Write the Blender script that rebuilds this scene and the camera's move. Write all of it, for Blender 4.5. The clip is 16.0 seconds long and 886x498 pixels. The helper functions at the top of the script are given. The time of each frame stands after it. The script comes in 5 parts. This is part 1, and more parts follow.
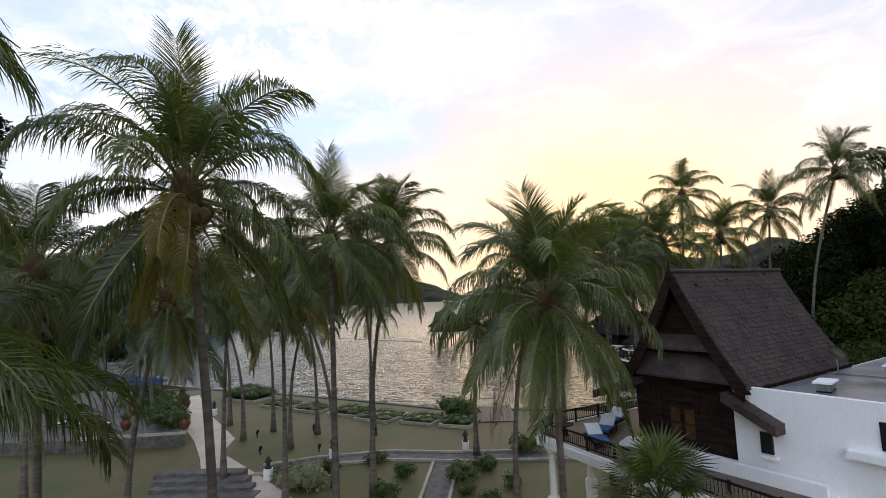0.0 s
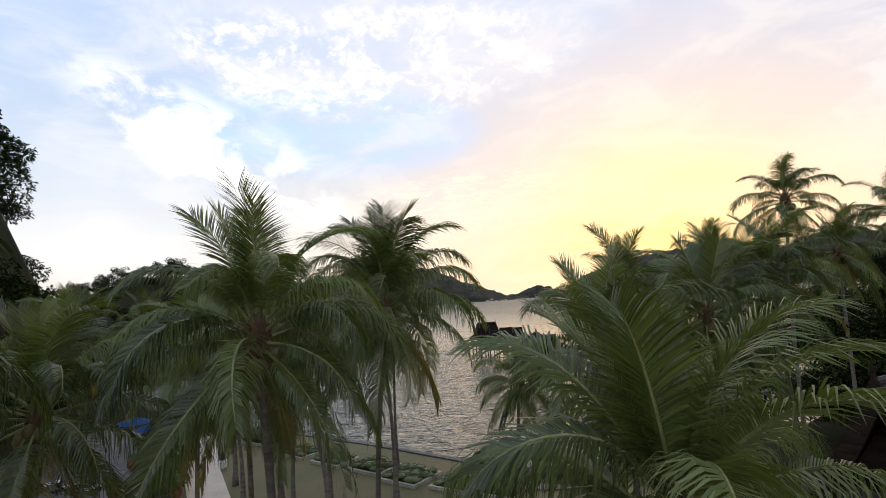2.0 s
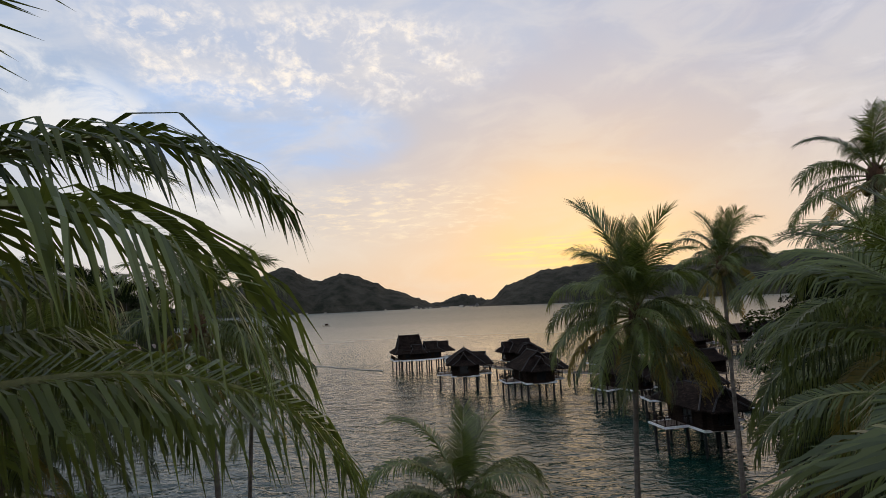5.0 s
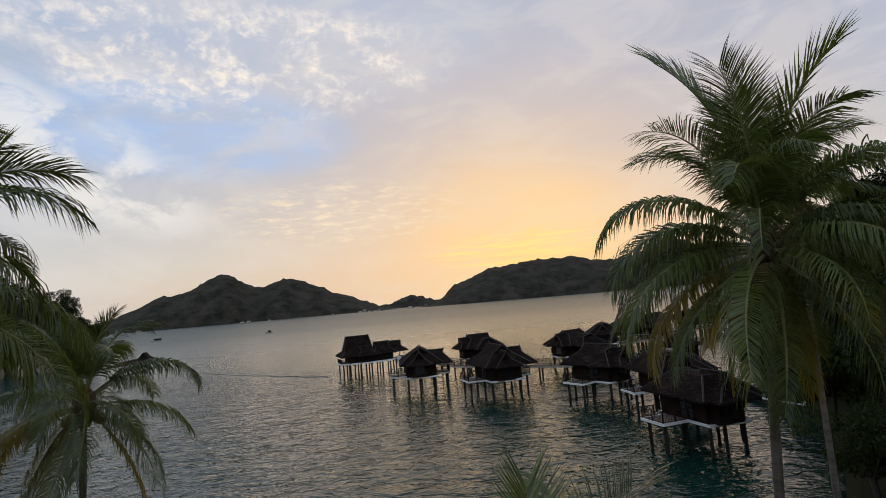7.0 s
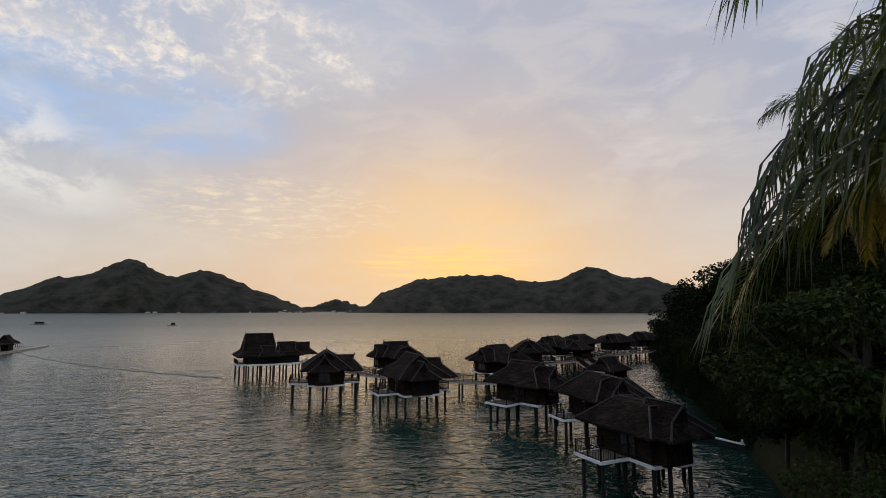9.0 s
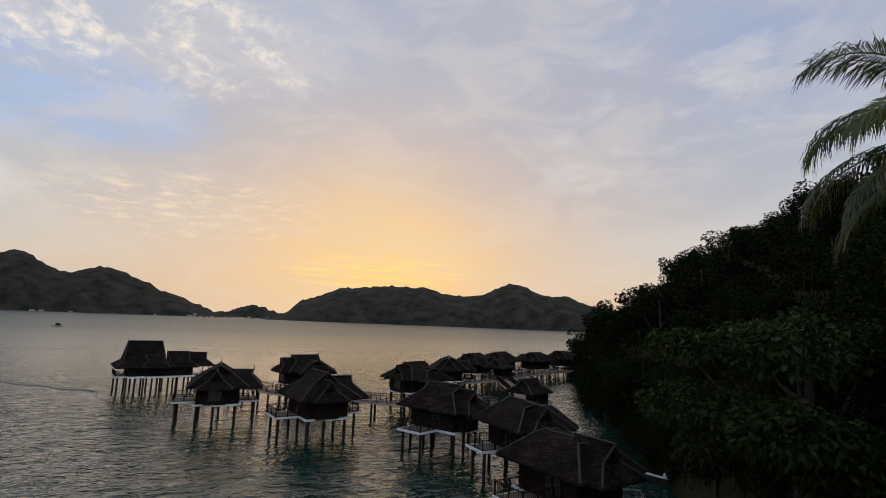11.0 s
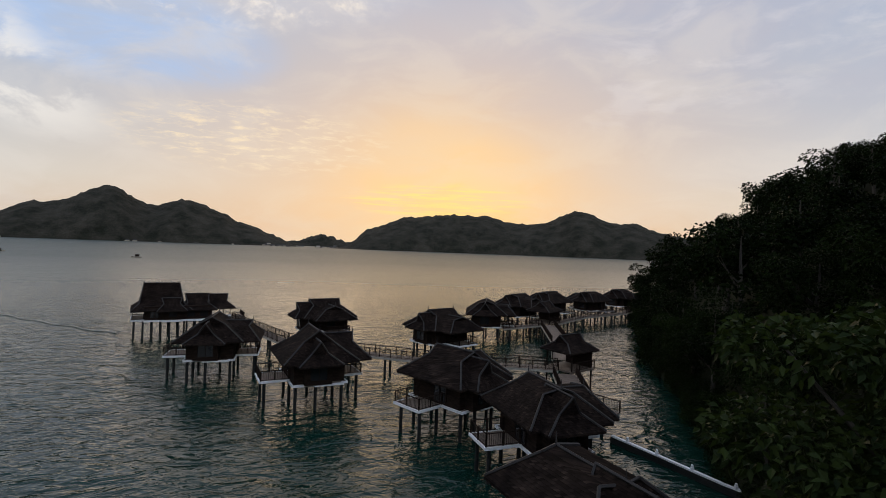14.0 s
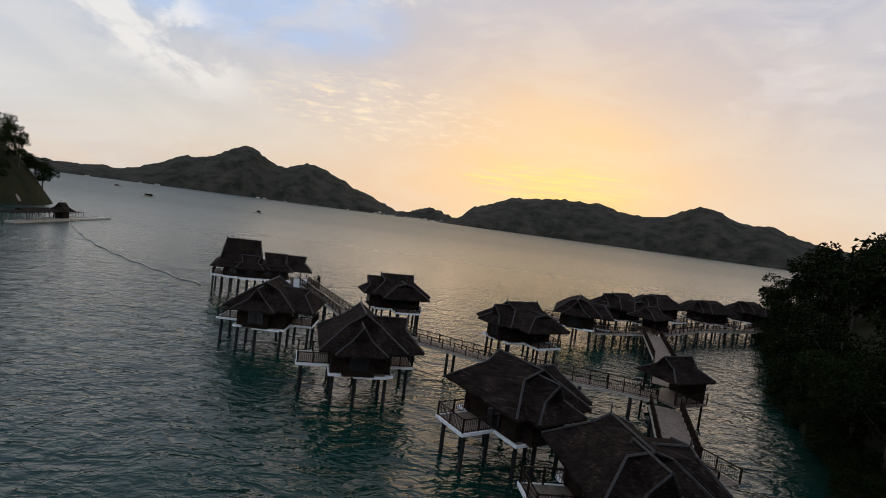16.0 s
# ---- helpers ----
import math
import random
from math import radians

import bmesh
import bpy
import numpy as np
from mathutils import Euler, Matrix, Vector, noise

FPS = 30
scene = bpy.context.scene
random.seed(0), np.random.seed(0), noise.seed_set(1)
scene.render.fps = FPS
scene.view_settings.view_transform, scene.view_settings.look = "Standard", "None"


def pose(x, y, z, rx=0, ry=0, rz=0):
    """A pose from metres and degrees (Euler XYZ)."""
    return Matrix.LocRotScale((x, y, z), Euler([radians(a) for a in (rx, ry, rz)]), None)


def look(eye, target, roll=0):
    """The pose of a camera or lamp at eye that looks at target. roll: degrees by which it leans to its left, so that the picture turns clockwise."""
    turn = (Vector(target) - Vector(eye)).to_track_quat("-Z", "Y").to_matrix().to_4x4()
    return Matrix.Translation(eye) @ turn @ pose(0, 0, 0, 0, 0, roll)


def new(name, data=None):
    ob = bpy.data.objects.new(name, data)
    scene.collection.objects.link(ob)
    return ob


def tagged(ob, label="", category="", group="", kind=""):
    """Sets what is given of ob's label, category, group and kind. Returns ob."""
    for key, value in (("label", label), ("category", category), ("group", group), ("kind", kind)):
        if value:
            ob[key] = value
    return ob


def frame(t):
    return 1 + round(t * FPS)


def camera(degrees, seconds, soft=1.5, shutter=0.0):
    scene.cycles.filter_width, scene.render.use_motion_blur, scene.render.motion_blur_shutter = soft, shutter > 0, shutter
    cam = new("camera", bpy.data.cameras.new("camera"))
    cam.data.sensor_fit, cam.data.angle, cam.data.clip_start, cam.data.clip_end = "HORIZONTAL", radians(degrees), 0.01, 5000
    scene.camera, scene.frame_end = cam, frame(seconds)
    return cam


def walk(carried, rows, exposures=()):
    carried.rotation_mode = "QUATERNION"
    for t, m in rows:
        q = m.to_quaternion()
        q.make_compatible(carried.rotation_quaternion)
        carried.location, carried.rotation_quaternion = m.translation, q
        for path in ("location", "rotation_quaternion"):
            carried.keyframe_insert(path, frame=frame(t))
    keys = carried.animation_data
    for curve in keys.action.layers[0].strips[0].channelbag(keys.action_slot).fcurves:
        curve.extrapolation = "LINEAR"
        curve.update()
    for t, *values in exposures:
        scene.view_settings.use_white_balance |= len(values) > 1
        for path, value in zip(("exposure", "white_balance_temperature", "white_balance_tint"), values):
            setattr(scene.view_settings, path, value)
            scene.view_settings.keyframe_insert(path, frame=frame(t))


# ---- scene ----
cam = camera(83.4, 16.0, soft=0.5)
PATH = [
    (0.0, pose(0.00, 0.00, 13.14, 95.64, 2.40, 3.03)),
    (0.5, pose(0.15, 1.63, 13.89, 95.41, 1.85, 3.68)),
    (1.0, pose(0.14, 3.62, 14.68, 94.77, 2.18, 4.93)),
    (1.5, pose(0.31, 5.83, 15.41, 95.56, 3.06, 6.18)),
    (2.0, pose(0.50, 8.09, 16.10, 95.86, 3.67, 8.06)),
    (2.5, pose(0.55, 10.37, 16.51, 96.10, 6.94, 6.58)),
    (3.0, pose(0.51, 12.68, 16.80, 95.86, 5.00, 6.18)),
    (3.5, pose(0.53, 15.03, 16.90, 96.12, 4.45, 5.08)),
    (4.0, pose(0.52, 17.60, 16.88, 96.33, 4.00, 2.67)),
    (6.5, pose(-0.69, 31.08, 15.69, 96.14, 3.14, -3.80)),
    (7.0, pose(-0.40, 33.33, 15.24, 95.98, 4.89, -6.45)),
    (7.5, pose(0.03, 35.84, 14.92, 95.79, 3.84, -8.99)),
    (8.0, pose(0.79, 38.20, 14.57, 95.72, 2.01, -11.08)),
    (8.5, pose(1.40, 40.34, 14.24, 96.52, 1.42, -12.36)),
    (9.0, pose(2.01, 42.42, 14.00, 96.84, -0.01, -14.92)),
    (9.5, pose(2.65, 44.19, 13.78, 97.41, 0.14, -17.33)),
    (10.0, pose(3.27, 45.74, 13.82, 98.33, -2.02, -20.21)),
    (12.5, pose(8.20, 51.18, 15.90, 96.90, -0.54, -26.60)),
    (13.0, pose(10.38, 53.38, 16.34, 93.74, -0.08, -23.78)),
    (13.5, pose(12.41, 55.28, 16.55, 91.19, -2.14, -19.72)),
    (14.0, pose(14.10, 57.15, 16.77, 89.82, -2.13, -16.33)),
    (14.5, pose(15.55, 59.06, 16.83, 88.54, -3.05, -14.21)),
    (15.0, pose(16.91, 61.35, 16.81, 86.93, -4.80, -11.03)),
    (15.5, pose(18.01, 63.42, 16.90, 86.71, -6.92, -7.48)),
    (16.0, pose(19.00, 65.85, 17.01, 86.42, -7.61, -4.08)),
]
walk(cam, PATH, [(0.0, 0.74), (1.5, 0.64), (2.5, 0.52), (4.0, 0.22), (6.5, 0.03), (9.0, -0.10), (12.5, -0.12), (14.0, 0.0), (16.0, 0.06)])

# ---- world and light ----
SUN_BEARING = radians(16.5)      # to the right of +y
SUN_DIR = Vector((math.sin(SUN_BEARING), math.cos(SUN_BEARING), math.tan(radians(5)))).normalized()


class Tree:
    """A small helper to write node trees as expressions."""

    def __init__(self, tree):
        self.t = tree
        tree.nodes.clear()

    def put(self, kind):
        return self.t.nodes.new(kind)

    def plug(self, value, socket):
        if isinstance(value, bpy.types.NodeSocket):
            self.t.links.new(value, socket)
        elif value is not None:
            if hasattr(socket.default_value, "__len__") and len(socket.default_value) == 4 and len(value) == 3:
                value = (*value, 1)
            socket.default_value = value

    def math(self, op, a, b=0.5, clamp=False):
        n = self.put("ShaderNodeMath")
        n.operation, n.use_clamp = op, clamp
        self.plug(a, n.inputs[0])
        self.plug(b, n.inputs[1])
        return n.outputs[0]

    def mix(self, fac, a, b, blend="MIX"):
        n = self.put("ShaderNodeMix")
        n.data_type, n.blend_type = "RGBA", blend
        self.plug(fac, n.inputs[0])
        self.plug(a, n.inputs[6])
        self.plug(b, n.inputs[7])
        return n.outputs[2]

    def ramp(self, fac, stops, interpolation="LINEAR"):
        n = self.put("ShaderNodeValToRGB")
        n.color_ramp.interpolation = interpolation
        e = n.color_ramp.elements
        while len(e) < len(stops):
            e.new(0.5)
        for el, (p, c) in zip(e, stops):
            el.position = p
            el.color = (c, c, c, 1) if isinstance(c, (int, float)) else (*c, 1)
        self.plug(fac, n.inputs[0])
        return n.outputs[0]

    def noise(self, vector, scale, detail=4.0, rough=0.55, distortion=0.0):
        n = self.put("ShaderNodeTexNoise")
        self.plug(vector, n.inputs["Vector"])
        n.inputs["Scale"].default_value = scale
        n.inputs["Detail"].default_value = detail
        n.inputs["Roughness"].default_value = rough
        n.inputs["Distortion"].default_value = distortion
        return n.outputs[0]

    def mapping(self, vector, scale=(1, 1, 1), loc=(0, 0, 0), rot=(0, 0, 0)):
        n = self.put("ShaderNodeMapping")
        self.plug(vector, n.inputs[0])
        n.inputs["Location"].default_value = loc
        n.inputs["Rotation"].default_value = rot
        n.inputs["Scale"].default_value = scale
        return n.outputs[0]

    def bump(self, height, strength, distance=0.05, normal=None):
        n = self.put("ShaderNodeBump")
        n.inputs["Strength"].default_value = strength
        n.inputs["Distance"].default_value = distance
        self.plug(height, n.inputs["Height"])
        if normal is not None:
            self.plug(normal, n.inputs["Normal"])
        return n.outputs[0]


def build_world():
    world = bpy.data.worlds.new("evening_sky")
    scene.world = world
    world.use_nodes = True
    k = Tree(world.node_tree)
    d = k.put("ShaderNodeTexCoord").outputs["Generated"]
    sep = k.put("ShaderNodeSeparateXYZ")
    k.plug(d, sep.inputs[0])
    up = k.math("MAXIMUM", sep.outputs[2], 0.0)
    # clear air: the physical sky, and the pale haze of a humid evening over it
    sky = k.put("ShaderNodeTexSky")
    sky.sky_type, sky.sun_disc = "NISHITA", False
    sky.sun_elevation, sky.sun_rotation = radians(4), SUN_BEARING
    sky.air_density, sky.dust_density, sky.ozone_density = 1.2, 2.5, 2.0
    phys = k.mix(1.0, sky.outputs[0], (0.06, 0.06, 0.06), "MULTIPLY")
    haze = k.ramp(up, [(0.0, (0.84, 0.66, 0.50)), (0.10, (0.81, 0.79, 0.75)), (0.25, (0.59, 0.66, 0.78)),
                       (0.5, (0.41, 0.55, 0.80)), (0.68, (0.34, 0.45, 0.68)), (1.0, (0.25, 0.33, 0.50))])
    base = k.mix(0.2, haze, phys)
    # glow round the sun, wide and flat along the horizon
    dot = k.put("ShaderNodeVectorMath")
    dot.operation = "DOT_PRODUCT"
    k.plug(d, dot.inputs[0])
    dot.inputs[1].default_value = SUN_DIR
    c = k.math("MAXIMUM", dot.outputs["Value"], 0.0)
    low = k.math("SUBTRACT", 1.0, k.math("MULTIPLY", up, 1.5), clamp=True)
    wide = k.math("MULTIPLY", k.math("POWER", c, 7.0), low, clamp=True)
    base = k.mix(k.math("MULTIPLY", wide, 0.9), base, (0.98, 0.62, 0.33))
    near = k.math("POWER", c, 60.0)
    base = k.mix(k.math("MULTIPLY", near, 0.75), base, (1.25, 0.76, 0.24))
    # the unseen sky behind is brightened, added fill for garden and house
    facing = k.math("ADD", k.math("MULTIPLY", dot.outputs["Value"], 0.5), 0.5)
    back_fill = k.ramp(facing, [(0.0, 1.95), (0.35, 1.6), (0.55, 1.03), (0.9, 0.98)])
    # clouds on a flat layer
    lift = k.math("ADD", up, 0.20)
    px = k.math("DIVIDE", sep.outputs[0], lift)
    py = k.math("DIVIDE", sep.outputs[1], lift)
    comb = k.put("ShaderNodeCombineXYZ")
    k.plug(px, comb.inputs[0])
    k.plug(py, comb.inputs[1])
    flat = comb.outputs[0]
    veil = k.noise(k.mapping(flat, (0.75, 0.6, 1), (3.1, 1.7, 0)), 1.0, 4, 0.5, 0.3)
    veil = k.ramp(veil, [(0.40, 0.0), (0.70, 1.0)], "EASE")
    tint = k.mix(wide, (0.66, 0.67, 0.72), (0.94, 0.70, 0.46))
    base = k.mix(k.math("MULTIPLY", veil, 0.45), base, tint)
    # bearing (to the right of +y) and height of the direction, in degrees
    az = k.math("MULTIPLY", k.math("ARCTAN2", sep.outputs[0], sep.outputs[1]), 57.2958)
    el = k.math("MULTIPLY", k.math("ARCSINE", sep.outputs[2], 0.0), 57.2958)

    def field(a0, e0, wa, we, tilt=0.0):
        """A soft-edged oval region of the sky, one in its middle."""
        da = k.math("SUBTRACT", az, a0)
        u = k.math("DIVIDE", da, wa)
        v = k.math("DIVIDE", k.math("SUBTRACT", k.math("SUBTRACT", el, e0), k.math("MULTIPLY", da, tilt)), we)
        q = k.math("ADD", k.math("MULTIPLY", u, u), k.math("MULTIPLY", v, v))
        return k.ramp(k.math("SUBTRACT", 1.0, q, clamp=True), [(0.0, 0.0), (0.75, 1.0)], "EASE")

    def grain(sa, se, scale, detail, shift, rough=0.6, distortion=0.4):
        c2 = k.put("ShaderNodeCombineXYZ")
        k.plug(k.math("MULTIPLY", az, sa), c2.inputs[0])
        k.plug(k.math("MULTIPLY", el, se), c2.inputs[1])
        c2.inputs[2].default_value = shift
        return k.noise(c2.outputs[0], scale, detail, rough, distortion)

    def lay(under, mask, amount, colour):
        return k.mix(k.math("MULTIPLY", mask, amount), under, colour)
    # grey-lavender sheet high over the sun's side
    sheet = k.math("MULTIPLY", field(40, 26, 44, 17), k.ramp(grain(0.05, 0.09, 1.0, 4, 2.0), [(0.34, 0.25), (0.62, 1.0)], "EASE"))
    base = lay(base, sheet, 0.55, k.mix(wide, (0.53, 0.515, 0.60), (0.86, 0.65, 0.48)))
    # the clear blue gap, then the broken bank of cumulus above it
    clear = k.math("MULTIPLY", field(-20, 19.6, 20, 6.0, -0.03), k.ramp(grain(0.10, 0.20, 1.0, 6, 3.0, 0.6, 0.8), [(0.30, 0.35), (0.58, 1.0)], "EASE"))
    base = lay(base, clear, 0.75, (0.43, 0.59, 0.88))
    base = lay(base, field(-12, 29, 34, 8.0, 0.02), 0.42, k.ramp(grain(0.07, 0.13, 1.0, 6, 6.0), [(0.35, (0.55, 0.59, 0.71)), (0.62, (0.76, 0.71, 0.70))]))
    # faint mottling of the high haze
    mottle = k.ramp(grain(0.09, 0.22, 1.0, 7, 30.0, 0.6, 0.6), [(0.42, 0.0), (0.66, 1.0)], "EASE")
    base = lay(base, mottle, 0.30, k.mix(wide, (0.80, 0.76, 0.73), (1.00, 0.76, 0.48)))
    bank = field(-14, 26.6, 27, 6.6, 0.02)
    puffs = k.ramp(grain(0.22, 0.34, 1.0, 8, 5.0, 0.62), [(0.42, 0.0), (0.60, 1.0)], "EASE")
    small = k.ramp(grain(0.75, 1.05, 1.0, 6, 8.0, 0.62), [(0.34, 0.15), (0.64, 1.0)], "EASE")
    bank = k.math("MULTIPLY", bank, k.math("MULTIPLY", puffs, small))
    shade = k.ramp(grain(0.5, 0.9, 1.0, 5, 11.0), [(0.35, (0.80, 0.77, 0.78)), (0.62, (1.10, 0.97, 0.81))])
    base = lay(base, bank, 0.84, shade)
    # white heap to the left
    heap = k.math("MULTIPLY", field(-32, 16.8, 16, 6.0, -0.45), k.ramp(grain(0.16, 0.24, 1.0, 7, 14.0), [(0.40, 0.0), (0.56, 1.0)], "EASE"))
    base = lay(base, heap, 0.6, (0.98, 0.93, 0.86))
    # thin lit streaks low over the far range, golden near the sun
    streak = k.math("MULTIPLY", field(-4, 10.8, 16, 4.2), k.ramp(grain(0.42, 1.7, 1.0, 7, 17.0, 0.66), [(0.45, 0.0), (0.74, 1.0)], "EASE"))
    base = lay(base, streak, 0.85, (1.04, 0.84, 0.58))
    gold = k.math("MULTIPLY", field(15.5, 5.3, 12, 2.2, 0.02), k.ramp(grain(0.14, 2.2, 1.0, 6, 20.0, 0.62), [(0.45, 0.0), (0.62, 1.0)], "EASE"))
    base = lay(base, gold, 0.75, (1.30, 0.86, 0.27))
    wisp = k.math("MULTIPLY", field(48, 22, 22, 10, 0.3), k.ramp(grain(0.12, 0.30, 1.0, 7, 23.0), [(0.50, 0.0), (0.66, 1.0)], "EASE"))
    base = lay(base, wisp, 0.22, (0.92, 0.86, 0.84))
    base = k.mix(1.0, base, back_fill, "MULTIPLY")
    bg = k.put("ShaderNodeBackground")
    k.plug(base, bg.inputs[0])
    bg.inputs[1].default_value = 1.0
    out = k.put("ShaderNodeOutputWorld")
    k.plug(bg.outputs[0], out.inputs[0])


build_world()
sun_data = bpy.data.lights.new("sun", "SUN")
sun_data.energy, sun_data.angle, sun_data.color = 0.45, radians(70), (1.0, 0.74, 0.48)
sun = new("sun", sun_data)
sun.matrix_world = look((0, 0, 80), Vector((0, 0, 80)) - SUN_DIR)

# ---- materials ----
def principled(name, build, roughness=0.7, metallic=0.0, specular=0.4):
    """build(k, object coordinates) gives the colour and, if wanted, a normal and a roughness."""
    m = bpy.data.materials.new(name)
    m.use_nodes = True
    k = Tree(m.node_tree)
    p = k.put("ShaderNodeBsdfPrincipled")
    p.inputs["Roughness"].default_value = roughness
    p.inputs["Metallic"].default_value = metallic
    p.inputs["Specular IOR Level"].default_value = specular
    geo = k.put("ShaderNodeNewGeometry").outputs["Position"]
    got = build(k, geo)
    for value, key in zip(got, ("Base Color", "Normal", "Roughness")):
        if value is not None:
            k.plug(value, p.inputs[key])
    out = k.put("ShaderNodeOutputMaterial")
    k.plug(p.outputs[0], out.inputs[0])
    return m


def two_tone(a, b, scale, grain=12.0, bump=0.2, distance=0.02, stretch=(1, 1, 1), lo=0.35, hi=0.65, depth=1.0):
    def build(k, pos):
        v = k.mapping(pos, stretch)
        big = k.ramp(k.noise(v, scale, 5, 0.6), [(lo, 0.0), (hi, 1.0)])
        col = k.mix(big, a, b)
        fine = k.noise(v, scale * grain, 4, 0.65)
        shade = k.ramp(fine, [(0.3, 1 - 0.28 * depth), (0.7, 1 + 0.25 * depth)])
        col = k.mix(1.0, col, shade, "MULTIPLY")
        return col, k.bump(fine, bump, distance)
    return build


def leafy(name, dark, light, translucent=0.35, scale=0.6, gloss=0.4):
    m = bpy.data.materials.new(name)
    m.use_nodes = True
    k = Tree(m.node_tree)
    pos = k.put("ShaderNodeNewGeometry").outputs["Position"]
    rnd = k.put("ShaderNodeObjectInfo").outputs["Random"]
    isl = k.put("ShaderNodeNewGeometry").outputs["Random Per Island"]
    mixv = k.math("ADD", k.math("MULTIPLY", rnd, 0.5), k.math("MULTIPLY", isl, 0.5))
    mixv = k.math("ADD", mixv, k.math("MULTIPLY", k.math("SUBTRACT", k.noise(pos, scale, 3), 0.5), 0.8), clamp=True)
    col = k.mix(mixv, dark, light)
    p = k.put("ShaderNodeBsdfPrincipled")
    p.inputs["Roughness"].default_value = 0.42
    p.inputs["Specular IOR Level"].default_value = gloss
    k.plug(col, p.inputs["Base Color"])
    tr = k.put("ShaderNodeBsdfTranslucent")
    k.plug(k.mix(1.0, col, (1.5, 1.5, 0.7), "MULTIPLY"), tr.inputs[0])
    mx = k.put("ShaderNodeMixShader")
    mx.inputs[0].default_value = translucent
    k.plug(p.outputs[0], mx.inputs[1])
    k.plug(tr.outputs[0], mx.inputs[2])
    out = k.put("ShaderNodeOutputMaterial")
    k.plug(mx.outputs[0], out.inputs[0])
    return m


def sea_look(k, pos):
    """Wind chop: low swell, sharp-crested wavelets across the wind, and out in the strait the fine chop of the open wind."""
    sep = k.put("ShaderNodeSeparateXYZ")
    k.plug(pos, sep.inputs[0])
    v = k.mapping(pos, (0.62, 1.0, 1.0), rot=(0, 0, radians(14)))

    def crest(scale, detail, shift, power=1.5):
        n = k.noise(k.mapping(v, (1, 1, 1), (shift, 0, 0)), scale, detail, 0.5, 0.7)
        ridge = k.math("SUBTRACT", 1.0, k.math("ABSOLUTE", k.math("SUBTRACT", k.math("MULTIPLY", n, 2.0), 1.0), 0.0))
        return k.math("POWER", ridge, power)
    h = k.math("MULTIPLY", k.noise(v, 0.12, 2, 0.5, 0.4), 1.0)
    h = k.math("ADD", h, k.math("MULTIPLY", crest(0.20, 2, 9.1), 0.50))
    h = k.math("ADD", h, k.math("MULTIPLY", crest(0.55, 2, 0.0), 0.32))
    h = k.math("ADD", h, k.math("MULTIPLY", crest(1.20, 2, 4.7), 0.13))
    h = k.math("ADD", h, k.math("MULTIPLY", crest(2.6, 2, 7.3), 0.025))
    big = k.noise(k.mapping(pos, (0.5, 1.0, 1)), 0.02, 4, 0.6)
    patch = k.ramp(big, [(0.35, 0.0), (0.65, 1.0)])
    col = k.mix(patch, (0.0025, 0.021, 0.0145), (0.005, 0.031, 0.0215))
    # wind-roughened open water, calmer in the lee of the shore
    off = k.math("MULTIPLY", sep.outputs[1], 0.001)
    rough = k.ramp(off, [(0.09, 0.05), (0.16, 0.13), (0.26, 0.27), (0.5, 0.40), (1.0, 0.46)])
    rough = k.math("ADD", rough, k.math("MULTIPLY", k.math("SUBTRACT", big, 0.5), 0.06), clamp=True)
    return col, k.bump(h, 1.0, 0.40), rough


M_SEA = principled("sea_water", sea_look, 0.06, 0.0, 0.25)
M_LAWN = principled("lawn", two_tone((0.085, 0.098, 0.025), (0.140, 0.105, 0.040), 0.25, 40, 0.6, 0.05))
M_SOIL = principled("forest_floor", two_tone((0.014, 0.017, 0.008), (0.030, 0.028, 0.014), 0.1, 30, 0.5, 0.1), 0.9, 0, 0.05)
M_PATH = principled("pale_paving", two_tone((0.66, 0.55, 0.43), (0.54, 0.45, 0.35), 0.5, 30, 0.2, 0.01))
M_STONE = principled("rubble_stone", two_tone((0.16, 0.145, 0.125), (0.07, 0.065, 0.06), 1.8, 8, 0.8, 0.04))
M_KERB = principled("pale_kerb", two_tone((0.45, 0.40, 0.32), (0.30, 0.27, 0.22), 1.2, 20, 0.3, 0.01))
M_WHITE = principled("white_render", two_tone((0.86, 0.84, 0.82), (0.77, 0.75, 0.73), 0.7, 30, 0.08, 0.01, (1, 1, 0.35), depth=0.2))
M_TIMBER = principled("dark_timber", two_tone((0.014, 0.009, 0.007), (0.034, 0.022, 0.016), 1.2, 10, 0.4, 0.01, (1, 1, 6)), 0.8, 0, 0.05)


